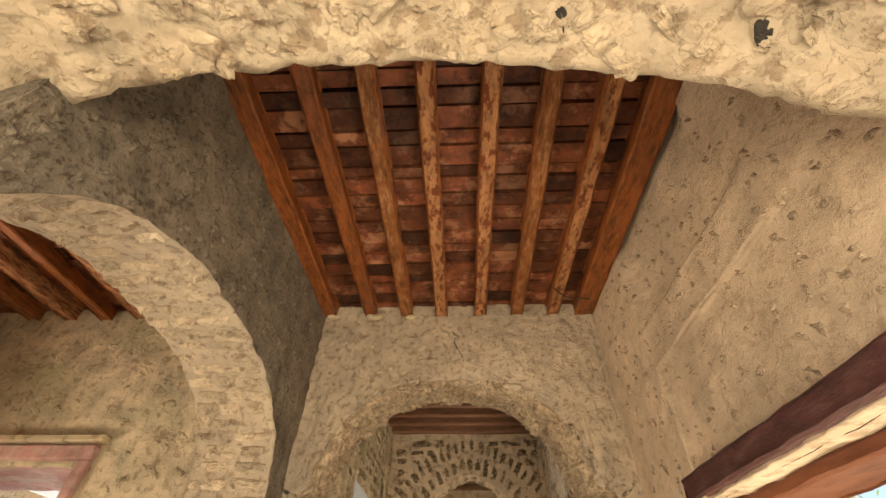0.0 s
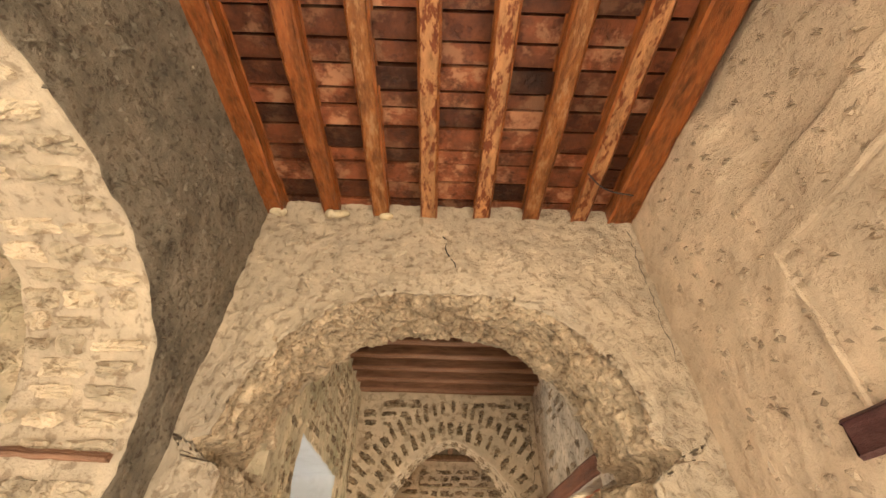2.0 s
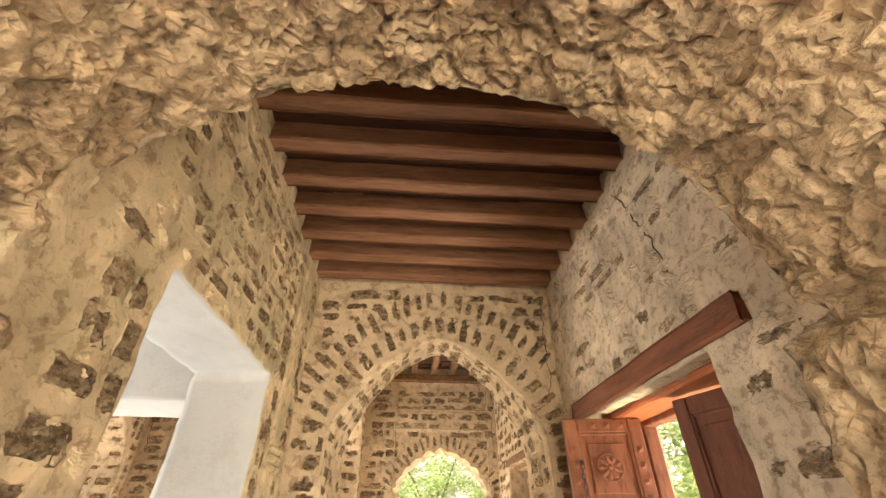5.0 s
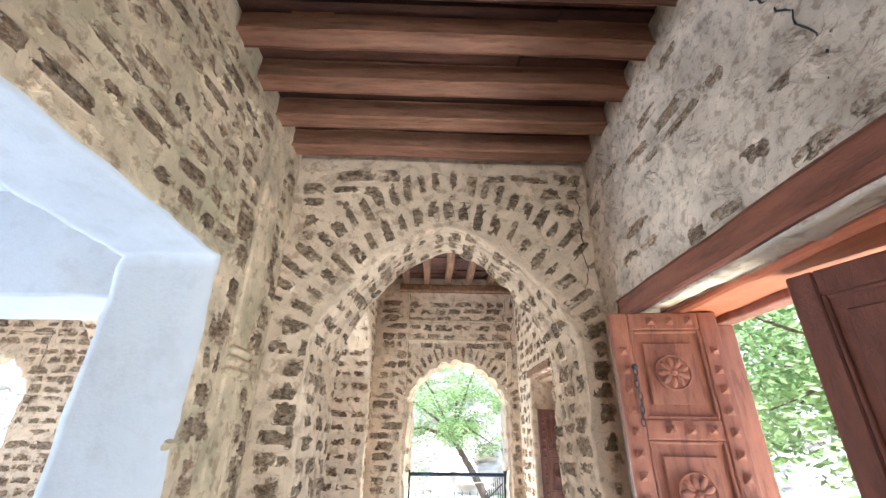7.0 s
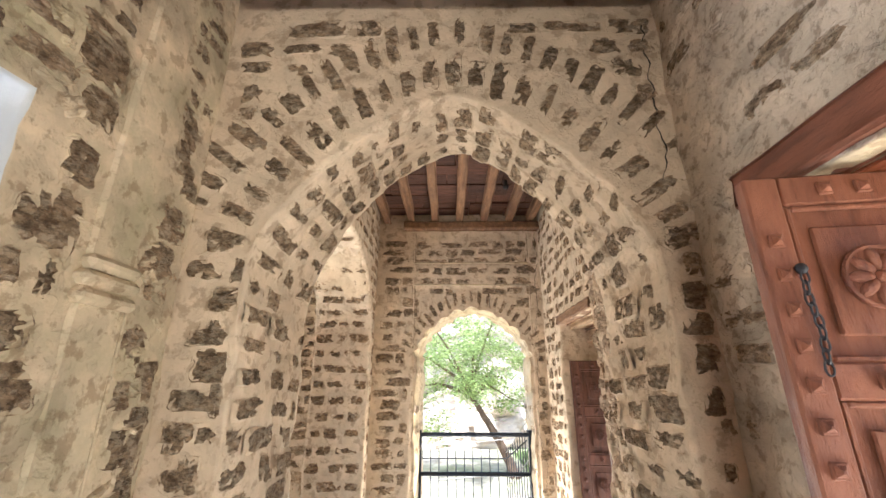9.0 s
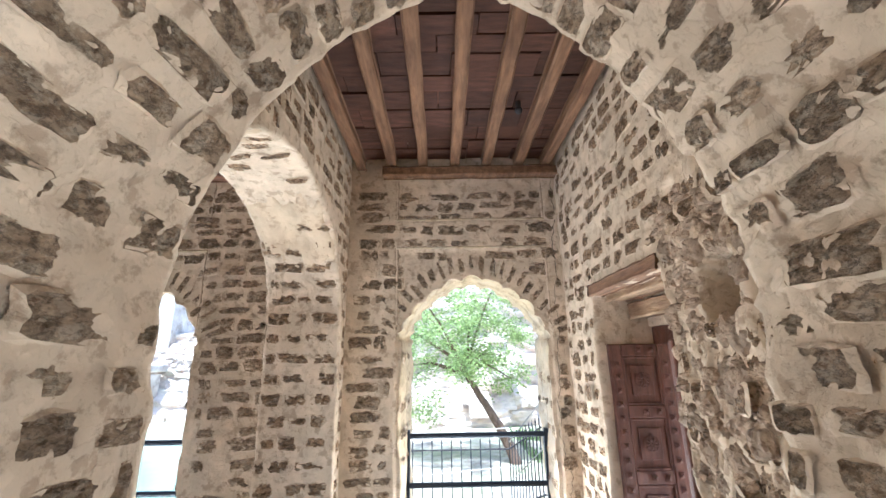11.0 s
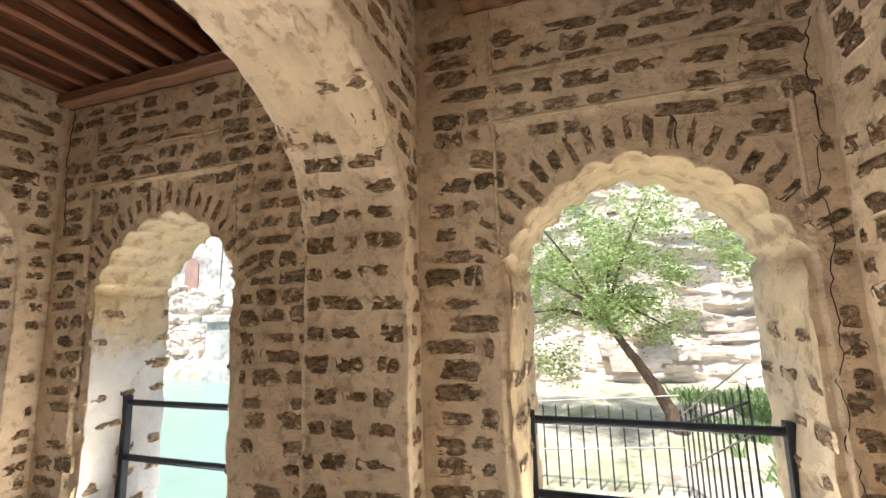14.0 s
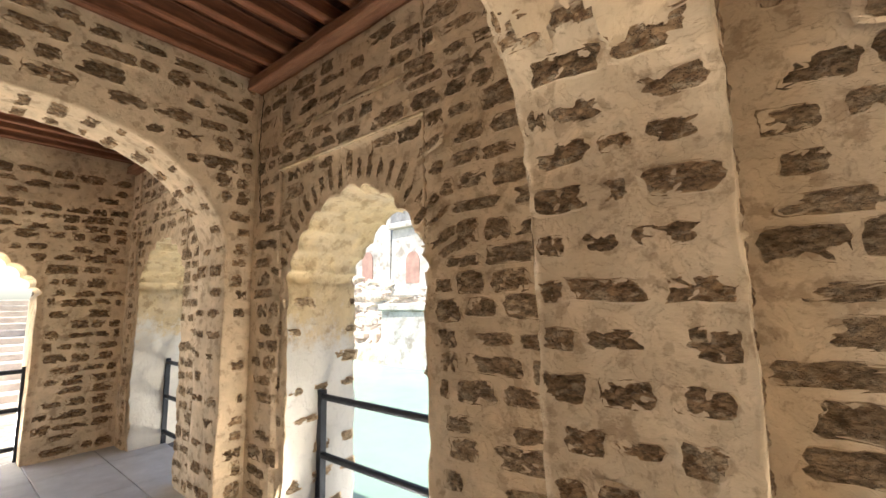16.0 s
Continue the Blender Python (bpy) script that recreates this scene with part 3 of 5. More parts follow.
def courses(parent, at, along, normal, u0, u1, z0, z1, rnd, skip=None, course=0.124, tall=0.084, long=(0.11, 0.31), gap=(0.018, 0.052), proud=0.0, fill=0.95):
    """Rows of stones over a face; at(u, z) gives the place."""
    z = z0 + course * 0.5
    while z < z1 - 0.03:
        u = u0 + rnd.random() * 0.12
        lift = (rnd.random() - 0.5) * 0.02
        while u < u1 - 0.04:
            w = min(rnd.uniform(*long), u1 - u)
            h = tall * rnd.uniform(0.65, 1.35)
            mu, mz = u + w / 2, z + lift + (rnd.random() - 0.5) * 0.02
            free = rnd.random() < fill
            for cut in (1.0, 0.62, 0.38):
                ww = w * cut
                for mu in (u + ww / 2, u + w - ww / 2):
                    if free and ww > 0.045 and not (skip and any(skip(mu + k * ww / 2, mz + j * h / 2) for k in (-1, 0, 1) for j in (-1, 1))):
                        lay(parent, at(mu, mz), along, (0, 0, 1), normal, ww, h, rnd, proud)
                        free = False
            u += w + rnd.uniform(*gap)
        z += course * rnd.uniform(0.9, 1.12)


def voussoirs(parent, wall, prof, normal, rnd, first=0.06, length=0.17, spacing=0.10, rows=1, thick=0.05, zmin=1.9, gap=0.06):
    """Stones on edge that fan out round an arch."""
    for row in range(rows):
        off = first + row * (length + gap) + length / 2
        walked = 0.0
        for (a, az), (b, bz), (c, cz) in zip(prof, prof[1:], prof[2:]):
            d = Vector((c - a, cz - az))
            if not d.length:
                continue
            walked += math.hypot(b - a, bz - az) * (1 + off / 0.9)
            if walked < spacing or bz < zmin:
                continue
            walked = 0.0
            uc = (prof[0][0] + prof[-1][0]) / 2
            out = Vector((b - uc, bz - zmin + 0.25)).normalized()
            ln = length * rnd.uniform(0.7, 1.2)
            p = wall.at(b + out.x * off, bz + out.y * off)
            along = wall.u * out.x + Vector((0, 0, out.y))
            lay(parent, p, along, (0, 0, 1), normal, ln, thick * rnd.uniform(0.7, 1.3), rnd)


def reveal_stones(parent, wall, prof, back, rnd, spacing=0.15, tall=0.07, zmin=0.05, zmax=9, proud=0.0, fill=0.8, long=(0.12, 0.27), gap=(0.03, 0.07)):
    """Stones on the inner side of an opening, row by row along its edge."""
    walked = 0.0
    uc = (prof[0][0] + prof[-1][0]) / 2
    for i in range(1, len(prof) - 1):
        walked += math.hypot(prof[i][0] - prof[i - 1][0], prof[i][1] - prof[i - 1][1])
        if walked < spacing or not zmin < prof[i][1] < zmax:
            continue
        walked = 0.0
        tan = Vector((prof[i + 1][0] - prof[i - 1][0], prof[i + 1][1] - prof[i - 1][1])).normalized()
        nrm = Vector((tan.y, -tan.x))
        if nrm.x * (uc - prof[i][0]) + nrm.y * (1.2 - prof[i][1]) < 0:
            nrm = -nrm
        n3 = wall.u * nrm.x + Vector((0, 0, nrm.y))
        w = 0.015 + rnd.random() * 0.05
        while w < wall.t - 0.05:
            ln = min(rnd.uniform(*long), wall.t - w - 0.01)
            if rnd.random() < fill and ln > 0.05:
                k = (w + ln / 2) / wall.t
                u, z = prof[i][0] * (1 - k) + back[i][0] * k, prof[i][1] * (1 - k) + back[i][1] * k
                lay(parent, wall.at(u, z, w + ln / 2), wall.w, (0, 0, 1), n3, ln, tall * rnd.uniform(0.65, 1.3), rnd, proud)
            w += ln + rnd.uniform(*gap)


# The setting: first room
TOP = 3.75
entry = Wall((0, -0.45, 0), (1, 0, 0), (0, 1, 0), 0.75)
entry_prof = arch_profile(-0.35, 1.6, 1.5, 1.08, 2.0, 0.5, 110)
wall_en = arch_wall("wall_entry", entry, -2.4, 1.7, TOP, entry_prof, amp=0.03, soffit_amp=0.045, rough=crag, depth=26, material=M_ENTRY,
          label="pale clay plastered wall with a low rough entrance arch")

def flaked(u, z, seed, deep, fine=1.0):
    """Depth by which layers of plaster have come off a wall."""
    u, z = u * fine, z * fine
    k = noise.noise(Vector((u * 2.3, z * 2.3, seed))) + 0.55 * noise.noise(Vector((u * 6, z * 6, seed))) + 0.4 * noise.noise(Vector((u * 15, z * 15, seed)))
    return deep * (max(0.0, min(1.0, (k - 0.10) / 0.05)) + max(0.0, min(1.0, (k + 0.25) / 0.05)))


left_1 = Wall((-1.27, 0, 0), (0, 1, 0), (-1, 0, 0), 0.52)
left_1_prof = arch_profile(1.44, 1.13, 1.70, 0.75, 2.6, 0.45, 90)
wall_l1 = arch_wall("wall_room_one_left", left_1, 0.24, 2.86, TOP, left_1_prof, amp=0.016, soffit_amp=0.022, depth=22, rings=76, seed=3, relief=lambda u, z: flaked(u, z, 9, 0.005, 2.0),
          material=M_DARKWALL, soffit_material=M_RUBBLE, label="dark plastered wall with a wide stone arch into a side room")

right_1 = Wall((1.10, 0, 0), (0, 1, 0), (1, 0, 0), 0.5)
right_1_prof = door_profile(0.45, 2.10, 1.70, 0.03)
wall_r1 = arch_wall("wall_room_one_right", right_1, 0.24, 2.86, TOP, right_1_prof, amp=0.02, rings=150, depth=8, seed=5, material=M_TANWALL, soffit_material=M_LIME,
          label="tan mud plastered wall with pick marks, a sunken panel and a low doorway",
          relief=lambda u, z: flaked(u, z, 4, 0.003, 1.8) + (0.06 if 0.855 < u < 1.99 and z > 2.64 else 0.022 if 0.36 < u < 2.065 and z < 2.375 else 0.0))

arch_1 = Wall((0, 2.80, 0), (1, 0, 0), (0, 1, 0), 0.67)
arch_1_front = arch_profile(-0.13, 0.98, 1.78, 0.89, 2.5, 0.47, 170, legs=60)
arch_1_back = arch_profile(-0.16, 0.97, 1.82, 0.95, 2.3, 0.5, 170, legs=60)


def narrowed(prof, spring):
    """The jambs stand a little further in than the broken arch above them, under a groove left by a lost tie beam."""
    out = []
    for u, z in prof:
        k = 1 - max(0.0, min(1.0, (z - spring + 0.01) / 0.03))
        groove = 0.075 if spring + 0.02 < z < spring + 0.11 else 0.0
        out.append((u * (1 - 0.10 * k) - 0.014 * k + math.copysign(groove, u), z))
    return out


def lumps(q):
    """Height of broken rubble: flat-topped blocks of uneven height with narrow crevices."""
    q = q + noise.noise_vector(q * 6.0) * 0.03
    (near, far), (spot, *_) = noise.voronoi(q * 7.0)[0][:2], noise.voronoi(q * 7.0)[1]
    small, next_small = noise.voronoi(q * 17.0)[0][:2]
    block = noise.cell(Vector(spot) * 3.1) - 0.5
    return min(1.0, (far - near) / 0.13) * 0.5 + block * 0.55 + min(1.0, (next_small - small) / 0.14) * 0.28 + 0.35 * noise.noise(q * 3.0) - 0.5


def rubble_arch(p, amp, seed=0.0):
    """Lumps of rubble that stand out towards the opening's middle."""
    if amp < 0.05:
        return crag(p, amp, seed)
    q = Vector(p) + Vector((seed, seed, seed))
    way = Vector((-0.13 - p[0], 0, min(0.0, 1.78 - p[2]))).normalized()
    return Vector(p) + way * lumps(q) * amp + noise.noise_vector(q * 30.0) * 0.013


arch_1_front, arch_1_back = narrowed(arch_1_front, 1.78), narrowed(arch_1_back, 1.84)
wall_a1 = arch_wall("wall_arch_one", arch_1, -1.36, 1.2, TOP, arch_1_front, arch_1_back, amp=0.02, soffit_amp=0.062, rough=rubble_arch, depth=56, rings=72, seed=8, relief=lambda u, z: flaked(u, z, 6, 0.005, 2.2),
          material=M_RUBBLE, soffit_material=M_EARTH, label="grey lime plastered wall with a broken rubble arch")

wall_a1.data.polygons.foreach_set("use_smooth", [f.material_index == 0 for f in wall_a1.data.polygons])

# Pale worn arris round the low doorway
for c, size in (((1.108, 2.072, 1.98), (0.03, 0.03, 0.80)), ((1.108, 1.46, 2.382), (0.03, 1.25, 0.026))):
    bm = bmesh.new()
    box(bm, c, size, 0.008)
    bmesh.ops.subdivide_edges(bm, edges=[e for e in bm.edges if e.calc_length() > 0.3], cuts=14, use_grid_fill=True)
    for v in bm.verts:
        v.co = wobble(v.co, 0.022, 2)
    part("arris", bm, M_TANWALL, wall_r1)

# Side room behind the dark left wall
side_1 = Wall((0, 2.80, 0), (1, 0, 0), (0, 1, 0), 0.67)
wall_sf = arch_wall("wall_side_room_front", side_1, -4.4, -1.36, TOP, door_profile(-3.95, -2.78, 2.04), amp=0.025, seed=11, material=M_MOSSY, soffit_material=M_PINK,
          label="mossy plastered wall with a painted doorway")
# Unseen west wall; its doorway is added to let the fill lamp in
arch_wall("wall_side_room_west", Wall((-4.4, 0, 0), (0, 1, 0), (-1, 0, 0), 0.4), -0.5, 3.3, TOP, door_profile(0.5, 1.7, 2.1), material=M_RUBBLE, label="rough lime plastered wall with an unseen doorway added for fill light")
arch_wall("wall_white_room_outer", Wall((-4.4, 0, 0), (0, 1, 0), (-1, 0, 0), 0.4), 3.3, 6.0, TOP, door_profile(3.8, 5.5, 2.3), amp=0.008, material=M_WHITE, label="whitewashed outer wall with a wide doorway")
plain_wall("wall_side_room_south", Wall((0, -0.1, 0), (1, 0, 0), (0, -1, 0), 0.35), -4.4, -2.3, TOP, material=M_RUBBLE, label="rough lime plastered wall")
bm = bmesh.new()
box(bm, (-3.34, 2.785, 2.13), (1.3, 0.07, 0.10), 0.012)
frame_1 = tagged(new("door_frame_side_room"), "faded pink painted door surround with a pale ledge", "door frame", kind="structure")
part("head", bm, M_PINK, frame_1)
bm = bmesh.new()
box(bm, (-3.32, 2.77, 2.215), (1.36, 0.11, 0.05), 0.01)
part("ledge", bm, M_REVEAL, frame_1)
bm = bmesh.new()
box(bm, (-2.74, 2.785, 1.04), (0.08, 0.06, 2.08), 0.01)
part("jamb", bm, M_PINK, frame_1)

# Second room
left_2 = Wall((-1.06, 0, 0), (0, 1, 0), (-1, 0, 0), 0.47)
left_2_prof = door_profile(3.95, 5.24, 2.25)
wall_l2 = arch_wall("wall_room_two_left", left_2, 3.40, 6.0, TOP, left_2_prof, amp=0.018, soffit_amp=0.012, rings=32, seed=14, material=M_MOSSY, soffit_material=M_WHITE,
                    label="mossy stone wall with a whitewashed opening")
right_2 = Wall((1.05, 0, 0), (0, 1, 0), (1, 0, 0), 0.5)
right_2_prof = door_profile(4.15, 5.52, 2.08)
wall_r2 = arch_wall("wall_room_two_right", right_2, 3.40, 6.0, TOP, right_2_prof, amp=0.02, rings=32, seed=17, material=M_PATCH, soffit_material=M_REVEAL,
                    label="grey patched plaster wall with a doorway under a red timber lintel")
arch_2 = Wall((0, 5.95, 0), (1, 0, 0), (0, 1, 0), 0.65)
def broken_jamb(p, amp, seed=0.0):
    """Even mortar, but for the east side, where the facing has fallen off."""
    k = max(0.0, min(1.0, (p[0] - 0.55) / 0.3)) * max(0.0, min(1.0, (p[1] - 6.1) / 0.3))
    return wobble(p, amp, seed) if k <= 0 else wobble(p, amp, seed).lerp(crag(p, 0.045, seed), k)


arch_2_front = arch_profile(0.05, 0.84, 2.0, 0.81, 1.5, 0.75, 110, legs=50)
arch_2_back = arch_profile(0.06, 0.82, 1.93, 0.96, 1.6, 0.7, 110, legs=50)
wall_a2 = arch_wall("wall_arch_two", arch_2, -1.46, 1.3, TOP, arch_2_front, arch_2_back, amp=0.014, soffit_amp=0.032, depth=34, rough=broken_jamb, seed=20, material=M_LIME,
                    label="stone and lime mortar wall with a pointed arch")
plain_wall("wall_white_room_west", Wall((-4.4, 0, 0), (0, 1, 0), (-1, 0, 0), 0.4), 6.0, 6.7, TOP, material=M_WHITE, label="whitewashed wall")
gal_b = Wall((0, 5.95, 0), (1, 0, 0), (0, 1, 0), 0.65)
arch_wall("wall_white_header", gal_b, -4.17, -1.46, TOP, door_profile(-3.9, -1.75, 2.25), amp=0.008, material=M_WHITE, label="whitewashed wall with a wide flat-headed opening")
arch_wall("wall_gallery_back", gal_b, -7.6, -4.17, TOP, arch_profile(-5.75, 0.9, 2.0, 0.8, 1.5, 0.75, 40), amp=0.014, material=M_LIME, label="stone wall with a pointed arch")

# Third room and the gallery
right_3 = Wall((1.12, 0, 0), (0, 1, 0), (1, 0, 0), 0.5)
right_3_prof = door_profile(7.47, 8.48, 2.09, 0.035)


def broken_facing(p, amp, seed=0.0):
    """Facing fallen off the stretch between the arch and the deep doorway."""
    k = max(0.0, min(1.0, (7.62 - p[1]) / 0.25)) * max(0.0, min(1.0, (2.75 - p[2]) / 0.4))
    return wobble(p, amp, seed) if k <= 0 else wobble(p, amp, seed) + Vector((-0.035 * k * lumps((Vector(p) + Vector((seed, 0, 0))) * 1.4), 0, 0)) + noise.noise_vector(Vector(p) * 24) * 0.012 * k


def cavity(u, z):
    r = math.hypot((u - 7.08) / 0.11, (z - 1.92) / 0.13)
    return 0.26 * max(0.0, min(1.0, (1.1 - r) * 5))


wall_r3 = arch_wall("wall_room_three_right", right_3, 6.5, 9.2, TOP, right_3_prof, amp=0.024, rings=100, seed=23, rough=broken_facing, relief=cavity, material=M_LIME,
                    label="stone and lime mortar wall with a deep doorway")


def panels(a, b):
    def depth_at(u, z):
        if a < u < b and (2.93 < z < 3.34 or z < 2.64):
            return 0.028
        return 0.0
    return depth_at


end = Wall((0, 9.11, 0), (1, 0, 0), (0, 1, 0), 0.68)
prof_a = arch_profile(0.29, 0.65, 1.80, 0.545, 1.7, 0.65, 132, 11, 0.042)
prof_a_back = arch_profile(0.34, 0.64, 1.84, 0.53, 1.7, 0.65, 132, 11, 0.042)
prof_b = arch_profile(-2.79, 0.655, 1.80, 0.545, 1.7, 0.65, 132, 11, 0.042)
prof_b_back = arch_profile(-2.86, 0.66, 1.80, 0.545, 1.7, 0.65, 132, 11, 0.042)
prof_c = arch_profile(-6.03, 0.70, 1.84, 0.55, 1.7, 0.65, 132, 11, 0.042)
wall_ea = arch_wall("wall_end_a", end, -1.15, 1.3, TOP, prof_a, prof_a_back, amp=0.011, soffit_amp=0.036, rings=44, seed=26, material=M_LIME, soffit_material=M_REVEAL, waist=arch_profile(0.315, 0.645, 1.82, 0.56, 1.7, 0.65, 132),
                    label="stone and mortar end wall with a cusped window arch", relief=panels(-0.39, 0.98))
wall_eb = arch_wall("wall_end_b", end, -4.17, -1.15, TOP, prof_b, prof_b_back, amp=0.011, soffit_amp=0.036, rings=44, seed=26, material=M_LIME, soffit_material=M_WASHED, waist=arch_profile(-2.825, 0.655, 1.80, 0.56, 1.7, 0.65, 132),
                    label="stone and mortar end wall with a cusped window arch over the pool", relief=panels(-3.56, -2.15))
wall_ec = arch_wall("wall_end_c", end, -7.6, -4.17, TOP, prof_c, amp=0.011, soffit_amp=0.036, rings=36, seed=26, material=M_LIME, soffit_material=M_WASHED, waist=arch_profile(-6.03, 0.70, 1.84, 0.56, 1.7, 0.65, 132),
                    label="stone and mortar end wall with a cusped window arch", relief=panels(-6.85, -5.25))
arch_3 = Wall((-0.84, 0, 0), (0, 1, 0), (-1, 0, 0), 0.61)
arch_3_prof = arch_profile(7.80, 1.11, 2.08, 0.79, 2.2, 0.6, 90)
wall_a3 = arch_wall("wall_arch_three", arch_3, 6.55, 9.16, TOP, arch_3_prof, amp=0.013, soffit_amp=0.032, depth=24, seed=29, material=M_LIME, soffit_material=M_LIME,
                    label="stone and mortar cross wall with a round gallery arch")
arch_4 = Wall((-3.93, 0, 0), (0, 1, 0), (-1, 0, 0), 0.47)
wall_a4 = arch_wall("wall_arch_four", arch_4, 6.55, 9.16, TOP, arch_3_prof, amp=0.013, soffit_amp=0.02, seed=31, material=M_LIME, label="stone and mortar cross wall with a round gallery arch")
west = Wall((-7.12, 0, 0), (0, 1, 0), (-1, 0, 0), 0.55)
prof_w = arch_profile(7.66, 0.66, 1.80, 0.545, 1.7, 0.65, 132, 11, 0.042)
wall_w = arch_wall("wall_west", west, 6.55, 9.16, TOP, prof_w, amp=0.011, rings=36, seed=33, material=M_LIME, soffit_material=M_REVEAL,
                   label="stone and mortar wall with a cusped window arch", relief=lambda u, z: 0.028 if 6.95 < u < 8.36 and (2.93 < z < 3.34 or z < 2.64) else 0.0)

# Floors, roof slab and ceilings
bm = bmesh.new()
box(bm, (-3.0, 4.68, -0.26), (9.6, 10.26, 0.5))
floor = tagged(part("floor", bm, M_JOINT, None), "pale stone slab floor", "floor", kind="structure")
bm = bmesh.new()
box(bm, (-3.0, 4.68, 3.95), (9.8, 10.4, 0.36))
tagged(part("roof_slab", bm, M_MORTAR, None), "flat roof slab over the rooms", "roof", kind="structure")


def ceiling(name, x0, x1, y0, y1, z, along, material, label, size=(0.2, 0.13), thick=0.05, gap=0.008, splits=None):
    """Boards or tiles laid side by side over the joists, in one mesh."""
    rnd = random.Random(hash(len(name)))
    verts, faces = [], []
    sx, sy = size
    y = y0
    while y < y1:
        h = min(sy * rnd.uniform(0.7, 1.25), y1 - y)
        x = x0 if splits else x0 - rnd.random() * sx * 0.5
        while x < x1:
            w = min([q for q in (splits or ()) if q > x + 0.01] + [x1]) - x if splits else sx * rnd.uniform(0.8, 1.2)
            a, b = max(x, x0), min(x + w, x1)
            if b - a > 0.01:
                dz, k = rnd.uniform(-0.012, 0.012), len(verts)
                for zz in (z + dz, z + thick):
                    verts += [(a, y, zz), (b - gap, y, zz), (b - gap, y + h - gap, zz), (a, y + h - gap, zz)]
                faces += [(k, k + 3, k + 2, k + 1), (k + 4, k + 5, k + 6, k + 7), (k, k + 1, k + 5, k + 4), (k + 1, k + 2, k + 6, k + 5), (k + 2, k + 3, k + 7, k + 6), (k + 3, k, k + 4, k + 7)]
            x += w
        y += h
    return tagged(mesh_object(name, verts, faces, material), label, "ceiling", kind="structure")


ceiling("ceiling_room_one", -1.5, 1.3, 0.25, 2.85, 3.385, "y", M_TILE, "red clay tiles laid between timber joists", (0.33, 0.125), gap=0.016, splits=(-0.86, -0.535, -0.225, 0.12, 0.44, 0.76))
ceiling("ceiling_side_room", -4.5, -1.7, -0.2, 2.85, 3.385, "y", M_TILE, "red clay tiles laid over timber joists", (0.33, 0.14), gap=0.012)
ceiling("ceiling_room_two", -1.3, 1.3, 3.4, 6.0, 3.46, "x", M_PLANK, "dark timber boarding over heavy beams", (2.7, 0.16))
ceiling("ceiling_room_three", -1.2, 1.3, 6.5, 9.2, 3.56, "y", M_PLANK, "dark red boarding over timber joists", (0.5, 0.2))
ceiling("ceiling_gallery", -4.2, -1.3, 6.5, 9.2, 3.56, "y", M_PLANK, "dark red boarding over timber joists", (0.5, 0.2))
ceiling("ceiling_gallery_end", -7.6, -4.2, 6.5, 9.2, 3.56, "y", M_PLANK, "dark red boarding over timber joists", (0.5, 0.2))
bm = bmesh.new()
box(bm, (-2.95, 4.68, 3.05), (2.9, 2.6, 0.1))
tagged(part("ceiling_white_room", bm, M_WHITE, None), "whitewashed flat ceiling", "ceiling", kind="structure")
bm = bmesh.new()
box(bm, (0, 1.5, 3.60), (9, 3.3, 0.1)), box(bm, (-0.0, 4.7, 3.62), (3, 3, 0.1))
tagged(part("ceiling_bedding", bm, M_MORTAR, None), "mortar bed above the ceilings", "ceiling", kind="structure")


def beam_mesh(length, w, h, rnd, axis):
    """A hewn timber: long, with worn arrises and a slightly uneven line."""
    bm = bmesh.new()
    n = 14
    rings = []
    for i in range(n + 1):
        p = -length / 2 + length * i / n
        dx, dz = (rnd.random() - 0.5) * 0.008, (rnd.random() - 0.5) * 0.008
        c = 0.012
        ring = []
        for sx, sz in ((-1, -1), (1, -1), (1, 1), (-1, 1)):
            for ax, az in (((c, 0), (0, c)) if sx * sz > 0 else ((0, c), (c, 0))):
                x = sx * (w / 2 - ax - rnd.random() * 0.003) + dx
                z = sz * (h / 2 - az - rnd.random() * 0.003) + dz
                ring.append(bm.verts.new((x, p, z) if axis == "y" else (p, x, z)))
        rings.append(ring)
    for a, b in zip(rings, rings[1:]):
        for i in range(8):
            j = (i + 1) % 8
            bm.faces.new((a[i], a[j], b[j], b[i]))
    bm.faces.new(rings[0]), bm.faces.new(rings[-1])
    bmesh.ops.recalc_face_normals(bm, faces=bm.faces)
    return bm


def beam(name, c, length, w, h, axis, material, label, group, seed, worn=None):
    bm = beam_mesh(length, w, h, random.Random(seed), axis)
    ob = tagged(part(name, bm, material, None), label, "ceiling beam", group)
    if worn:
        ob.data.materials.append(worn)
        ob.data.polygons.foreach_set("material_index", [1 if f.normal.z < -0.7 else 0 for f in ob.data.polygons])
    ob.location = c
    return ob


for i, x in enumerate((-0.86, -0.535, -0.225, 0.12, 0.44, 0.76)):
    beam("joist", (x, 1.55, 3.33), 2.62, 0.112, 0.125, "y", M_WOOD_RED, "orange red varnished timber ceiling joist with worn pale patches", "joists of the first room", i, (M_WOOD_RED, M_WOOD_MID, M_WOOD_PALE, M_WOOD_PALE, M_WOOD_MID, M_WOOD_PALE)[i])
for x, w in ((-1.235, 0.15), (1.03, 0.17)):
    beam("wall_joist", (x, 1.55, 3.325), 2.62, w, 0.135, "y", M_WOOD_RED, "orange red varnished timber joist along the wall", "joists of the first room", 40)
for i in range(7):
    beam("joist", (-1.95 - i * 0.34, 1.35, 3.33), 3.0, 0.12, 0.125, "y", M_WOOD_PALE if i % 2 else M_WOOD_RED, "red varnished timber ceiling joist in the side room", "joists of the side room", 50 + i)
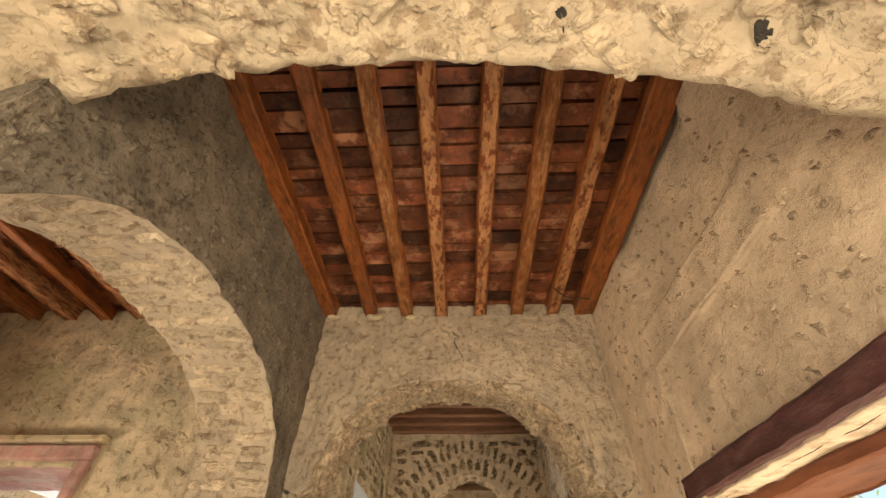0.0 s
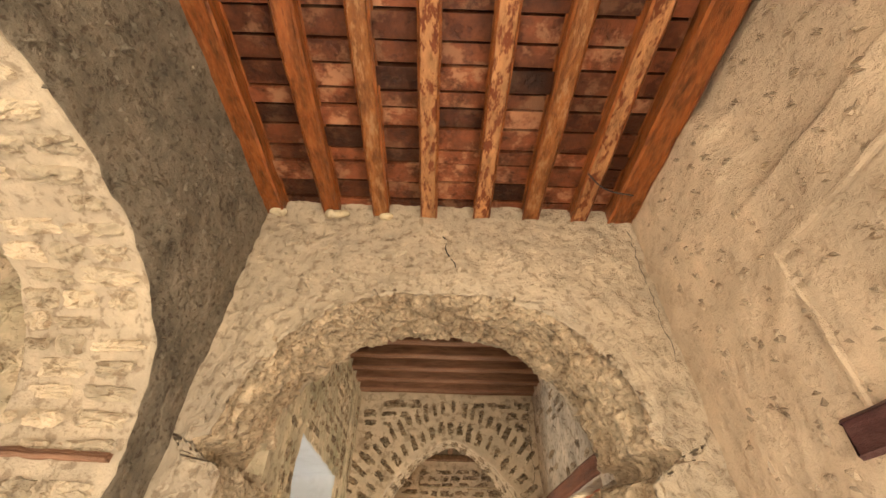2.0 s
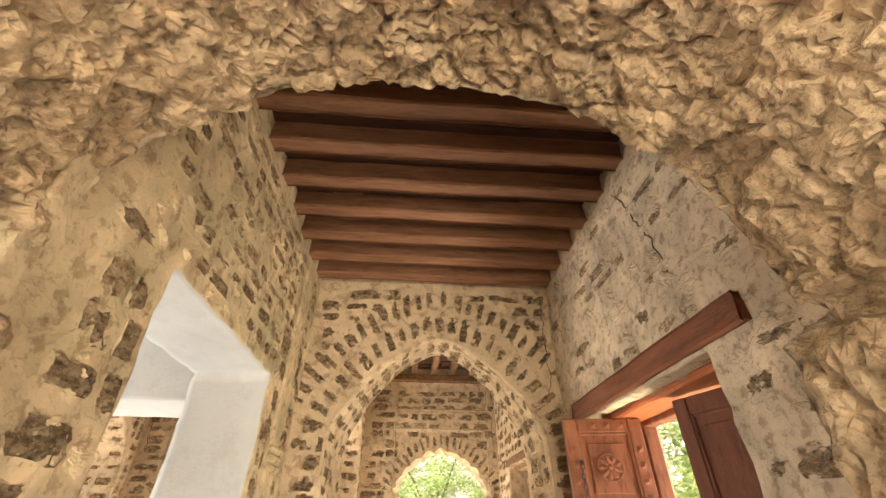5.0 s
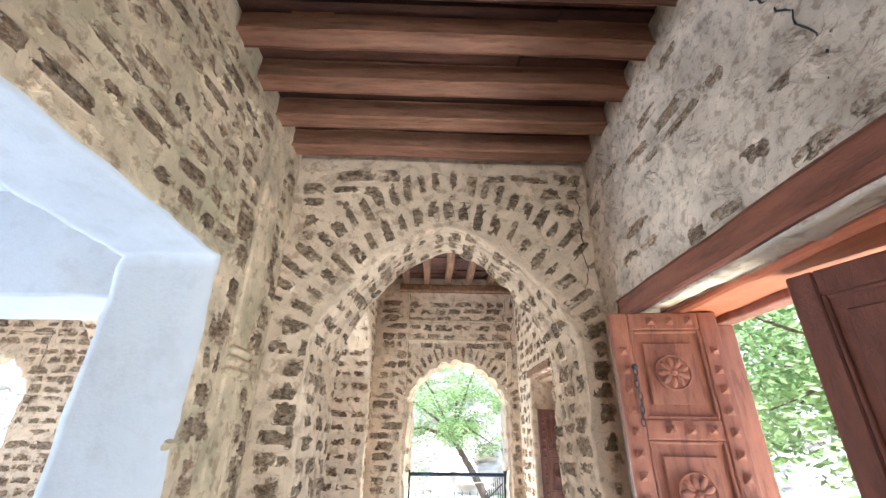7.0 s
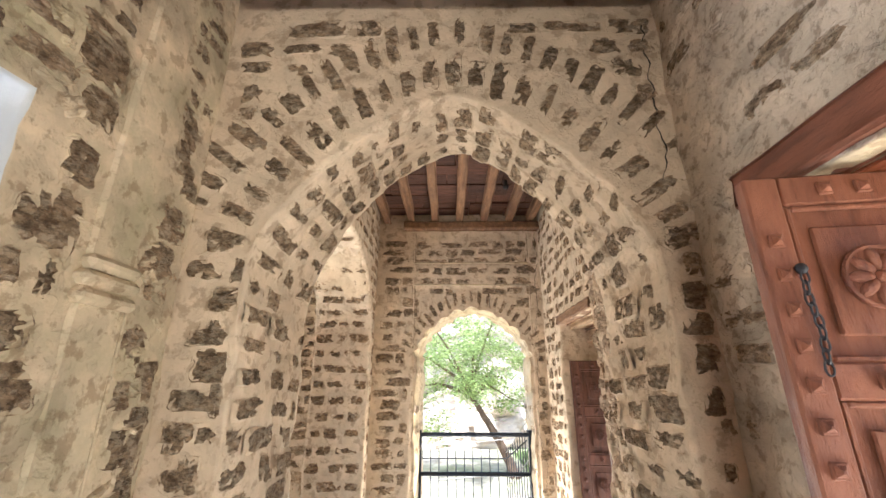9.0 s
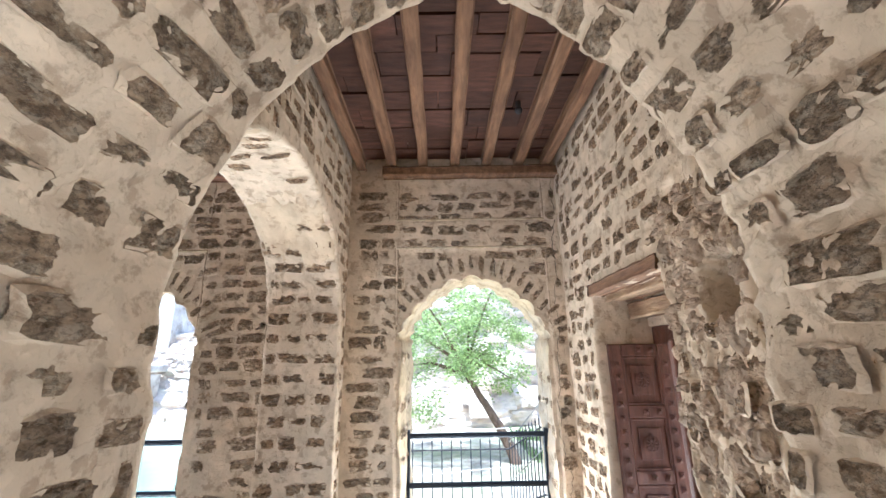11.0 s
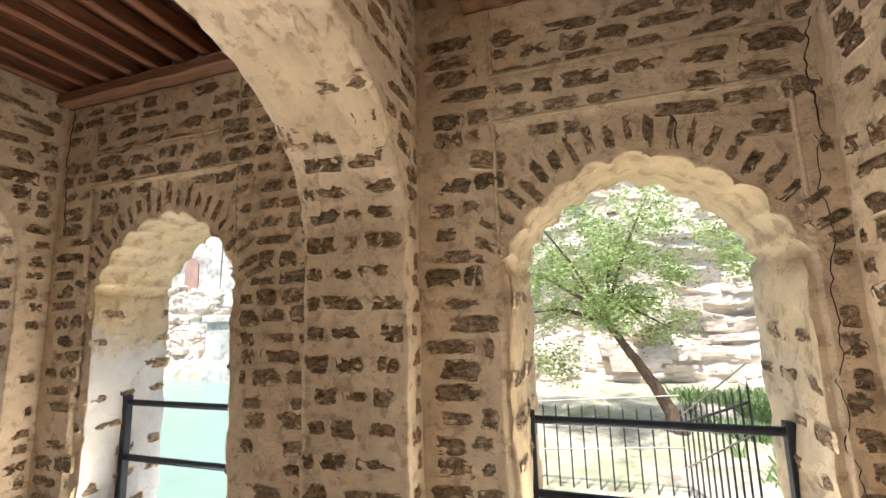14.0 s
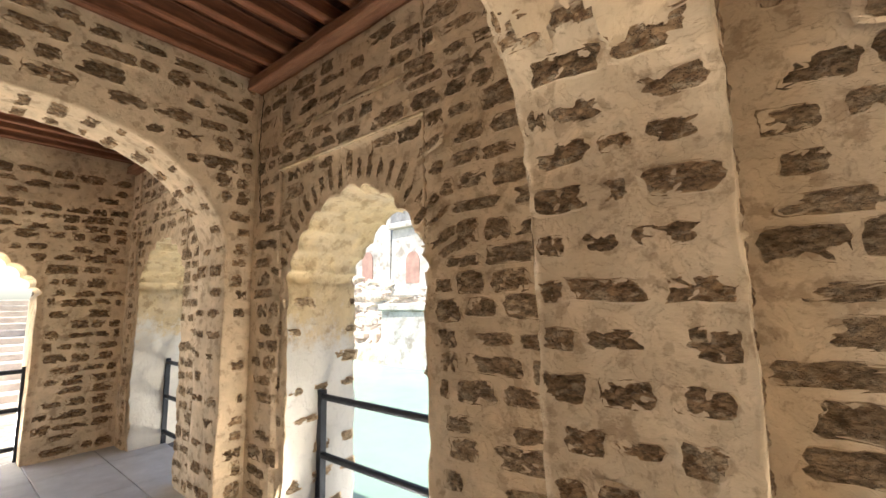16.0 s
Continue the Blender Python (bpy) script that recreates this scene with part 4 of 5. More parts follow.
for i, y in enumerate((5.80, 5.50, 5.20, 4.90, 4.60, 4.30, 4.0, 3.70)):
    beam("beam", (0, y, 3.385), 2.5, 0.125, 0.155, "x", M_WOOD_BROWN, "heavy old brown timber ceiling beam", "beams of the second room", 60 + i)
for i, x in enumerate((-0.74, -0.44, -0.145, 0.16, 0.46, 0.77, 1.03)):
    beam("joist", (x, 7.82, 3.495), 2.6, 0.095, 0.12, "y", M_WOOD_Y, "old brown timber ceiling joist", "joists of the third room", 80 + i)
for i in range(10):
    beam("joist", (-1.62 - i * 0.245, 7.82, 3.495), 2.6, 0.085, 0.12, "y", M_WOOD_GALLERY, "old red brown timber ceiling joist", "joists of the gallery", 90 + i)
for i in range(10):
    beam("joist", (-4.6 - i * 0.25, 7.82, 3.495), 2.6, 0.085, 0.12, "y", M_WOOD_GALLERY, "old red brown timber ceiling joist", "joists of the gallery", 110 + i)
beam("wall_plate", (0.33, 9.06, 3.385), 1.72, 0.12, 0.10, "x", M_WOOD_Y, "red brown timber wall plate under the joists", "wall plates", 131)
beam("wall_plate", (-2.72, 9.05, 3.385), 2.30, 0.13, 0.10, "x", M_WOOD_BROWN, "red brown timber wall plate under the joists", "wall plates", 132)
beam("wall_plate", (-5.8, 9.06, 3.385), 2.5, 0.12, 0.10, "x", M_WOOD_BROWN, "red brown timber wall plate under the joists", "wall plates", 133)

# Lintels
bm = beam_mesh(1.6, 0.14, 0.115, random.Random(5), "y")
lintel = tagged(part("door_lintel", bm, M_MAROON, None), "dark maroon painted timber lintel over the low doorway", "lintel")
lintel.location = (1.125, 1.36, 1.75)
bm = beam_mesh(1.6, 0.30, 0.07, random.Random(6), "y")
inner = tagged(part("door_lintel", bm, M_LINTEL, None), "red brown inner timber lintel", "lintel")
inner.location = (1.40, 1.30, 1.672)
bm = beam_mesh(1.78, 0.16, 0.135, random.Random(7), "y")
lintel = tagged(part("door_lintel", bm, M_LINTEL, None), "red painted timber lintel above the carved doors", "lintel")
lintel.location = (1.08, 4.76, 2.145)
bm = beam_mesh(1.6, 0.35, 0.05, random.Random(8), "y")
soff = tagged(part("lintel_board", bm, mat("orange_red_board", (0.42, 0.13, 0.05), 0.5, 5, 0.2, 0.3, 30, stretch=(5, 1, 5)), None), "orange red board under the lintel", "lintel")
soff.location = (1.335, 4.80, 2.066)
bm = beam_mesh(1.0, 0.12, 0.095, random.Random(9), "y")
lintel = tagged(part("door_lintel", bm, M_WOOD_Y, None), "cracked brown timber lintel above the deep doorway", "lintel")
lintel.location = (1.15, 7.985, 2.125)
for k, (x, z, w) in enumerate(((1.31, 2.085, 0.17), (1.46, 1.975, 0.16), (1.575, 1.80, 0.10))):
    bm = beam_mesh(1.04, w, 0.09 + 0.03 * k, random.Random(10 + k), "y")
    b = tagged(part("lintel_plank", bm, M_PINE if k < 2 else M_DOOR_DARK, None), "pale timber plank stepping back over the doorway", "lintel", "planks over the deep doorway")
    b.location = (x, 7.975, z)


# Carved door leaves
def door_leaf(hinge, free, height, material, label, flowers=True, flower=0.098, rails=(0.0, 0.36, 0.68, 1.0), z0=0.03):
    """A framed leaf: stiles, cross rails, sunk panels with a carved rosette each, and rows of square studs."""
    hinge, free = Vector((*hinge, z0)), Vector((*free, z0))
    w = (free - hinge).length
    ax = (free - hinge).normalized()
    m = Matrix.Identity(4)
    nrm = Vector((0, 0, 1)).cross(ax)
    for i in range(3):
        m[i][0], m[i][1], m[i][2], m[i][3] = ax[i], nrm[i], (0, 0, 1)[i], hinge[i]
    door = empty("door_leaf", label, "door", "carved door leaves", at=m)
    s = 0.085
    stiles, bars = [], []
    for x in (s / 2, w - s / 2):
        bm = bmesh.new()
        box(bm, (x, 0, height / 2), (s, 0.05, height), 0.006)
        stiles.append(part("stile", bm, material, door))
    zs = [s / 2 + (height - s) * r for r in rails]
    for z in zs:
        bm = bmesh.new()
        box(bm, (w / 2, 0, z), (w - 2 * s, 0.046, s), 0.006)
        bars.append(part("cross_rail", bm, material, door))
    for a, b in zip(zs, zs[1:]):
        z, h = (a + b) / 2, b - a - s
        bm = bmesh.new()
        box(bm, (w / 2, 0, z), (w - 2 * s, 0.016, h), 0.002)
        for sgn in (-1, 1):
            box(bm, (w / 2, sgn * 0.011, z), (w - 2 * s - 0.10, 0.012, h - 0.12), 0.005)
        panel = part("panel", bm, material, door)
        for sgn in (-1, 1):
            for c, size in (((s + 0.008, z), (0.016, h)), ((w - s - 0.008, z), (0.016, h)), ((w / 2, z - h / 2 + 0.008), (w - 2 * s - 0.032, 0.016)), ((w / 2, z + h / 2 - 0.008), (w - 2 * s - 0.032, 0.016))):
                bm = bmesh.new()
                box(bm, (c[0], sgn * 0.014, c[1]), (size[0], 0.014, size[1]), 0.005)
                part("moulding", bm, material, panel)
        if not flowers:
            continue
        for sgn in (-1, 1):
            bm = bmesh.new()
            r = flower
            base = Matrix.Translation((w / 2, sgn * 0.022, z)) @ Matrix.Rotation(math.pi / 2, 4, "X")
            bmesh.ops.create_cone(bm, cap_ends=True, segments=28, radius1=r, radius2=r * 0.93, depth=0.014, matrix=base)
            for k in range(9):
                a12 = k * math.pi / 4.5
                pm = Matrix.Translation((w / 2 + math.cos(a12) * r * 0.52, sgn * 0.029, z + math.sin(a12) * r * 0.52)) @ Matrix.Rotation(-a12, 4, "Y") @ Matrix.Diagonal((r * 0.37, 0.012, r * 0.19, 1))
                bmesh.ops.create_icosphere(bm, subdivisions=2, radius=1, matrix=pm)
            bmesh.ops.create_icosphere(bm, subdivisions=2, radius=r * 0.2, matrix=Matrix.Translation((w / 2, sgn * 0.030, z)))
            n0 = 24
            for k in range(n0):
                a0, a1 = 2 * math.pi * k / n0, 2 * math.pi * (k + 1) / n0
                rod(bm, (w / 2 + r * 0.93 * math.cos(a0), sgn * 0.029, z + r * 0.93 * math.sin(a0)), (w / 2 + r * 0.93 * math.cos(a1), sgn * 0.029, z + r * 0.93 * math.sin(a1)), 0.006, sides=5)
            part("rosette", bm, material, panel, "carved round flower")
    if not flowers:
        return door
    stud = bmesh.new()
    box(stud, (0, 0, 0), (0.036, 0.01, 0.036), 0.003)
    bmesh.ops.create_cone(stud, cap_ends=True, segments=4, radius1=0.02, radius2=0.004, depth=0.012, matrix=Matrix.Translation((0, -0.009, 0)) @ Matrix.Rotation(math.pi / 2, 4, "X") @ Matrix.Rotation(math.pi / 4, 4, "Z"))
    first = part("stud", stud, material, stiles[0])
    spots = [(x, s * 0.9 + k * 0.088, held) for x, held in zip((s / 2, w - s / 2), stiles) for k in range(int((height - s) / 0.088))]
    spots += [(s + 0.045 + k * 0.088, z, held) for z, held in zip(zs, bars) for k in range(int((w - 2 * s) / 0.088))]
    first.location, first.rotation_euler = (spots[0][0], 0.028, spots[0][1]), (0, 0, math.pi)
    for x, z, held in spots[1:]:
        o = new("stud", first.data)
        o.parent, o.location, o.rotation_euler = held, (x, 0.028, z), (0, 0, math.pi)
    return door


carved_leaf = door_leaf((1.32, 5.33), (0.83, 5.40), 2.02, M_DOOR, "oxide red carved wooden door leaf with rosettes and studs, standing open", flower=0.082, rails=(0.0, 0.25, 0.5, 0.75, 1.0))
door_leaf((1.47, 4.17), (1.26, 4.80), 2.0, M_DOOR_BACK, "plain dark brown back of a carved door leaf, half open", flowers=False)
door_leaf((1.61, 8.44), (1.19, 8.46), 1.71, M_DOOR_DARK, "dark carved wooden door leaf with studs, standing open", flower=0.05, rails=(0.0, 0.25, 0.5, 0.75, 1.0))

door_leaf((1.60, 7.56), (1.18, 7.62), 1.71, M_DOOR_DARK, "dark wooden door leaf standing open against the broken jamb", flowers=False)


# Iron chain hanging from a ring on the carved leaf
bm = bmesh.new()
bmesh.ops.create_uvsphere(bm, u_segments=10, v_segments=8, radius=0.014, matrix=Matrix.Translation((0.418, 0.034, 1.76)))
part("ring_bolt", bm, M_IRON, carved_leaf, "dark iron ring bolt")
bm = bmesh.new()
for k in range(9):
    turn = Matrix.Rotation(math.pi / 2 * (k % 2), 4, "Z")
    at = Matrix.Translation((0.418 + 0.004 * math.sin(k), 0.038, 1.738 - 0.027 * k)) @ turn
    ring = [Vector((0.009 * math.cos(a * math.pi / 5), 0, 0.018 * math.sin(a * math.pi / 5))) for a in range(10)]
    for p, q in zip(ring, ring[1:] + ring[:1]):
        rod(bm, at @ p, at @ q, 0.0028, sides=5)
part("chain", bm, M_IRON, carved_leaf, "short hanging iron chain")


def door_frame(x, y0, y1, h, material, label):
    fr = tagged(new("door_frame"), label, "door frame")
    for y in (y0, y1):
        bm = bmesh.new()
        box(bm, (x, y, h / 2), (0.09, 0.08, h), 0.006)
        part("post", bm, material, fr)
    bm = bmesh.new()
    box(bm, (x, (y0 + y1) / 2, h + 0.04), (0.09, y1 - y0 + 0.08, 0.08), 0.006)
    part("head", bm, material, fr)


door_frame(1.45, 4.13, 5.48, 2.02, M_DOOR, "pinkish red wooden door frame in the doorway")
door_frame(1.66, 7.50, 8.46, 1.74, mat("worn_red_frame", (0.36, 0.14, 0.11), 0.6, 6, 0.25, 0.4, 36, (0.55, 0.45, 0.38), 9, 0.6), "worn red wooden door frame in the deep doorway")
# Plaster above the inner frame of the deep doorway
bm = bmesh.new()
box(bm, (1.60, 7.97, 1.99), (0.16, 1.1, 0.26), 0.01)
tagged(part("infill_wall", bm, M_LIME, None), "lime mortar infill over the inner door frame", "wall", kind="structure")


# Iron railings in the window arches
def railing(at, width, label):
    rail = empty("window_railing", label, "railing", "railings in the arches", at=at)
    for x in (0.0, width):
        bm = bmesh.new()
        box(bm, (x, 0, 0.51), (0.055, 0.055, 1.02), 0.004)
        part("post", bm, M_RAIL, rail)
    for z in (0.97, 0.56, 0.15):
        bm = bmesh.new()
        rod(bm, (0, 0, z), (width, 0, z), 0.024, sides=12)
        part("bar", bm, M_RAIL, rail)


railing(pose(-0.325, 9.55, 0), 1.29, "dark painted iron railing of posts and tubes in a window arch")
railing(pose(-3.47, 9.45, 0), 1.30, "dark painted iron railing of posts and tubes above the pool")
railing(pose(-6.74, 9.50, 0), 1.36, "dark iron railing of posts and tubes in a far window arch")
railing(pose(-7.40, 7.02, 0, 0, 0, 90), 1.30, "dark iron railing of posts and tubes in the west arch")

# Mud daub lumps on the wall head under the joists
for i, x in enumerate((-1.20, -0.86, -0.80, -0.50)):
    rnd = random.Random(i)
    bm = bmesh.new()
    bmesh.ops.create_icosphere(bm, subdivisions=3, radius=1, matrix=Matrix.Translation((x, 2.79, 3.265)) @ Matrix.Diagonal((0.035 + 0.03 * rnd.random(), 0.03, 0.024, 1)))
    for v in bm.verts:
        v.co = wobble(v.co, 0.025, i)
    tagged(part("plaster_lump", bm, M_REVEAL, None), "pale lump of plaster daubed under a joist", "plaster lump", "lumps under the joists")

# Thin loose cable hanging below the joists
cu = bpy.data.curves.new("cable", "CURVE")
cu.dimensions, cu.bevel_depth = "3D", 0.004
sp = cu.splines.new("BEZIER")
sp.bezier_points.add(2)
for p, co in zip(sp.bezier_points, ((0.70, 2.40, 3.262), (0.80, 2.47, 3.225), (1.02, 2.55, 3.255))):
    p.co, p.handle_left_type, p.handle_right_type = co, "AUTO", "AUTO"
cable = tagged(new("cable", cu), "thin dark cable hanging under the joists", "cable")
cu.materials.append(M_IRON)

# Moulded pilaster strip with a small capital on the second room's wall
pil = empty("pilaster", "lime plaster pilaster strip with a moulded band", "pilaster")
bm = bmesh.new()
box(bm, (-1.072, 5.60, 1.6), (0.05, 0.19, 3.2), 0.012)
part("shaft", bm, M_MOSSY, pil)
for z in (1.76, 1.815, 1.865):
    bm = bmesh.new()
    box(bm, (-1.062, 5.60, z), (0.085, 0.23 if z < 1.85 else 0.21, 0.045), 0.016)
    part("moulding", bm, M_MOSSY, pil)
for y in (5.688, 5.705):
    bm = bmesh.new()
    rod(bm, (-1.055, y, 0.0), (-1.055, y, 1.74), 0.009, sides=8)
    part("bead", bm, M_MOSSY, pil)


# Outside: ground with the pool's basin
def ground_height(x, y):
    pool = min((x + 24) / 1.0, (-1.9 - x) / 0.5, (y - 10.1) / 0.4, (21 - y) / 1.0)
    z = -0.42 + (1.3 * max(0.0, min(1.0, (y - 11) / 8)) * 0 if pool < 0 else 0)
    return z - 1.8 * max(0.0, min(1.0, pool))


xs = sorted({-1500.0, -400, -120, -60, 40, 120, 400, 1500, *[-40 + i for i in range(61)], -24.0, -23.0, -2.4, -1.9})
ys = sorted({-1500.0, -400, -120, -50, 60, 120, 400, 1500, *[-20 + i for i in range(61)], 10.1, 10.5, 20.0, 21.0})
gv = [(x, y, ground_height(x, y) + (noise.noise(Vector((x, y, 0)) * 0.6) * 0.06 if abs(x) < 45 and abs(y) < 45 else 0)) for x in xs for y in ys]
gf = [(i * len(ys) + j, (i + 1) * len(ys) + j, (i + 1) * len(ys) + j + 1, i * len(ys) + j + 1) for i in range(len(xs) - 1) for j in range(len(ys) - 1)]
tagged(mesh_object("ground", gv, gf, M_GROUND), "dry earth with patches of grass", "ground", kind="structure")
wv = [(x, y, -1.05 + noise.noise(Vector((x * 2, y * 2, 5))) * 0.01) for x in np.linspace(-24.5, -1.7, 60) for y in np.linspace(9.9, 21.5, 40)]
wf = [(i * 40 + j, (i + 1) * 40 + j, (i + 1) * 40 + j + 1, i * 40 + j + 1) for i in range(59) for j in range(39)]
tagged(mesh_object("water", wv, wf, M_WATER, smooth=True), "still milky green pool", "water", kind="structure")


def rock_face(name, x0, x1, y, height, lean, seed, material, label, nu=120, nz=90):
    verts, faces = [], []
    for i in range(nu + 1):
        for j in range(nz + 1):
            k = j / nz
            x = x0 + (x1 - x0) * i / nu
            top = height * (0.85 + 0.3 * noise.noise(Vector((x * 0.25, seed, 0))))
            z = -1.6 + (top + 1.6) * k
            ledge = math.floor(k * 9) / 9
            p = Vector((x, y + lean * (0.5 * k + 0.5 * ledge), z))
            verts.append(p + noise.noise_vector(p * 0.45 + Vector((seed, 0, 0))) * 0.7 + noise.noise_vector(p * 1.6) * 0.2 + Vector((0, noise.noise(Vector((p.x * 0.8, seed, p.z * 5.0))) * 0.22, 0)))
    for i in range(nu):
        for j in range(nz):
            a = i * (nz + 1) + j
            faces.append((a, a + nz + 1, a + nz + 2, a + 1))
    first = len(verts)
    verts += [(x0, y + lean + 8, -1.6), (x1, y + lean + 8, -1.6), (x0, y + lean + 8, height * 0.9), (x1, y + lean + 8, height * 0.9)]
    for i in range(nu):
        faces.append((i * (nz + 1) + nz, (i + 1) * (nz + 1) + nz, first + 3 if i > nu // 2 else first + 2))
    face = tagged(mesh_object(name, verts, faces, material), label, "rock face", kind="structure")
    rnd, bricks, sides = random.Random(seed), [], []
    for c in range(3200):
        i, j = rnd.randrange(nu), rnd.randrange(nz // 9, nz)
        p = verts[i * (nz + 1) + j] + Vector((0, rnd.uniform(0.0, 0.1), 0))
        w, d, h, k, tip = rnd.uniform(0.06, 0.20), 0.08, rnd.uniform(0.03, 0.065), len(bricks), rnd.uniform(-0.02, 0.02)
        if p.z > 4:
            h = 0.05
        if rnd.random() < 0.015:
            w, h, d = w * 2.2, h * 4, 0.4
        for x, y, z in itertools.product((-1, 1), (-1, 1), (-1, 1)):
            bricks.append(p + Vector((x * w * rnd.uniform(0.8, 1.1), y * d, z * h * rnd.uniform(0.75, 1.1) + x * tip)))
        sides += [tuple(k + q for q in f) for f in ((0, 1, 3, 2), (4, 6, 7, 5), (0, 4, 5, 1), (2, 3, 7, 6), (0, 2, 6, 4), (1, 5, 7, 3))]
    tagged(mesh_object("loose_stones", bricks, sides, material, face), "pale loose stones and brick rubble in the bank", kind="stuff")
    return face


rock_face("cliff_behind_tree", -3.5, 16, 18.5, 9.5, 2.2, 3, M_CLIFF, "pale layered limestone bank behind the tree")
rock_face("cliff_behind_pool", -30, -4.5, 21.2, 3.6, 2.0, 9, M_CLIFF, "pale limestone bank at the far side of the pool")


def ruin(at, w, d, h, label, openings):
    """A ruined, limewashed house: walls, dark openings set back, a parapet."""
    house = empty("ruined_house", label, "house", at=at)
    bm = bmesh.new()
    box(bm, (0, d / 2, h / 2), (w, d, h), 0.05)
    for v in bm.verts:
        v.co = wobble(v.co, 0.2, w)
    part("wall", bm, M_RUIN, house)
    bm = bmesh.new()
    box(bm, (0, d / 2, h + 0.15), (w + 0.3, d + 0.3, 0.3), 0.05)
    part("parapet", bm, M_RUIN, house)
    for x, z, ow, oh, colour in openings:
        bm = bmesh.new()
        prof = arch_profile(0, ow / 2, oh * 0.7, oh * 0.3, 2, 0.5, 12, legs=3)
        vs = [bm.verts.new((x + u, -0.03, z + q)) for u, q in prof]
        back = [bm.verts.new((x + u, 0.35, z + q)) for u, q in prof]
        bm.faces.new(vs)
        for a, b, c, e in zip(vs, vs[1:], back[1:], back):
            bm.faces.new((a, b, c, e))
        win = part("window", bm, colour, house)


ruin(pose(-13.6, 22.6, 1.9), 5.0, 4, 3.6, "pale ruined house on the bank above the pool", ((-1.0, 0.7, 0.9, 1.6, M_RUINRED), (0.8, 1.0, 0.6, 1.2, M_CLIFF), (1.7, 1.0, 0.5, 1.0, M_CLIFF)))
ruin(pose(-19.5, 23.4, 1.9), 5.0, 4, 5.4, "tall pale ruined tower house above the pool", ((0.6, 1.0, 0.9, 1.7, M_RUINRED), (-1.3, 2.6, 0.7, 1.2, M_CLIFF)))
ruin(pose(-12.6, 20.3, -1.3), 3.6, 1.6, 2.6, "low pale pavilion with a blind arch at the water", ((0.0, 0.5, 2.4, 1.2, M_CLIFF),))

# Ghat steps beyond the west window
steps = empty("ghat_steps", "pale stone steps rising beyond the gallery", "steps")
for k in range(14):
    bm = bmesh.new()
    box(bm, (-13 - k * 0.5, 5.5, -0.5 + k * 0.17), (0.52, 16, 0.5), 0.02)
    part("step", bm, M_CLIFF, steps)


# Trees: tapered trunk with limbs, crown of many leaves in clumps
def tree(base, lean, height, crown, seed, label, leaves=5200, size=0.075, trunk=0.11):
    rnd = random.Random(seed)
    t = empty("tree", label, "tree", at=pose(*base))
    bm = bmesh.new()
    pts = [Vector((lean[0] * k + 0.06 * math.sin(k * 5), lean[1] * k, height * 0.55 * k)) for k in (0, 0.2, 0.4, 0.6, 0.8, 1.0)]
    for i, (a, b) in enumerate(zip(pts, pts[1:])):
        rod(bm, a - Vector((0, 0, 0.03 if i else 0)), b, trunk * (1 - i * 0.13), trunk * (1 - (i + 1) * 0.13), 9)
    tips = []
    for k in range(12):
        a = 2 * math.pi * k / 12 + rnd.random()
        start = pts[-1].lerp(pts[-2], rnd.random() * 0.9)
        tip = pts[-1] + Vector((math.cos(a) * crown[0] * rnd.uniform(0.3, 0.85), math.sin(a) * crown[1] * rnd.uniform(0.3, 0.85), crown[2] * rnd.uniform(-0.3, 1.0)))
        mid = start.lerp(tip, 0.5) + Vector((0, 0, 0.15))
        rod(bm, start, mid, trunk * 0.32, trunk * 0.2, 6)
        rod(bm, mid, tip, trunk * 0.2, trunk * 0.07, 5)
        tips.append(tip), tips.append(mid)
    part("trunk", bm, M_BARK, t)
    clumps = []
    for k in range(64):
        v = Vector((rnd.gauss(0, 0.5), rnd.gauss(0, 0.5), rnd.gauss(0, 0.5)))
        if v.length > 1:
            v = v.normalized()
        clumps.append(pts[-1] + Vector((v.x * crown[0], v.y * crown[1], crown[2] * 0.35 + v.z * crown[2])))
    clumps += tips
    verts, faces = [], []
    for k in range(leaves):
        c = rnd.choice(clumps) + Vector((rnd.gauss(0, 0.17), rnd.gauss(0, 0.17), rnd.gauss(0, 0.13)))
        ax = Vector((rnd.gauss(0, 1), rnd.gauss(0, 1), rnd.gauss(0, 0.5))).normalized()
        side = ax.cross(Vector((rnd.gauss(0, 1), rnd.gauss(0, 1), rnd.gauss(0, 1)))).normalized()
        s = size * rnd.uniform(0.6, 1.3)
        n = len(verts)
        verts += [c - ax * s, c + side * s * 0.38, c + ax * s, c - side * s * 0.38]
        faces.append((n, n + 1, n + 2, n + 3))
    crown_ob = mesh_object("crown", verts, faces, M_LEAF, t)
    return t


tree((1.5, 14.5, -0.45), (-1.05, 0.1), 3.7, (2.3, 1.6, 1.9), 4, "leaning green tree with a brown trunk beyond the window", 22000, 0.042, 0.12)
tree((3.6, 6.6, -0.45), (0.3, 0.2), 4.2, (1.5, 1.5, 1.5), 7, "green tree outside the carved doors", 9000, 0.055)
tree((5.2, 8.6, -0.45), (-0.3, 0.1), 4.6, (2.0, 1.8, 1.7), 8, "green tree outside the doorway", 9000, 0.06)
tree((-17.0, 9.5, 2.0), (0.3, 0.1), 4.5, (2.2, 2.2, 1.6), 9, "far green tree above the steps", 3500, 0.12)
tree((-21.0, 6.0, 2.2), (0.3, 0.1), 4.5, (2.4, 2.4, 1.6), 10, "far green tree above the steps", 3500, 0.12)


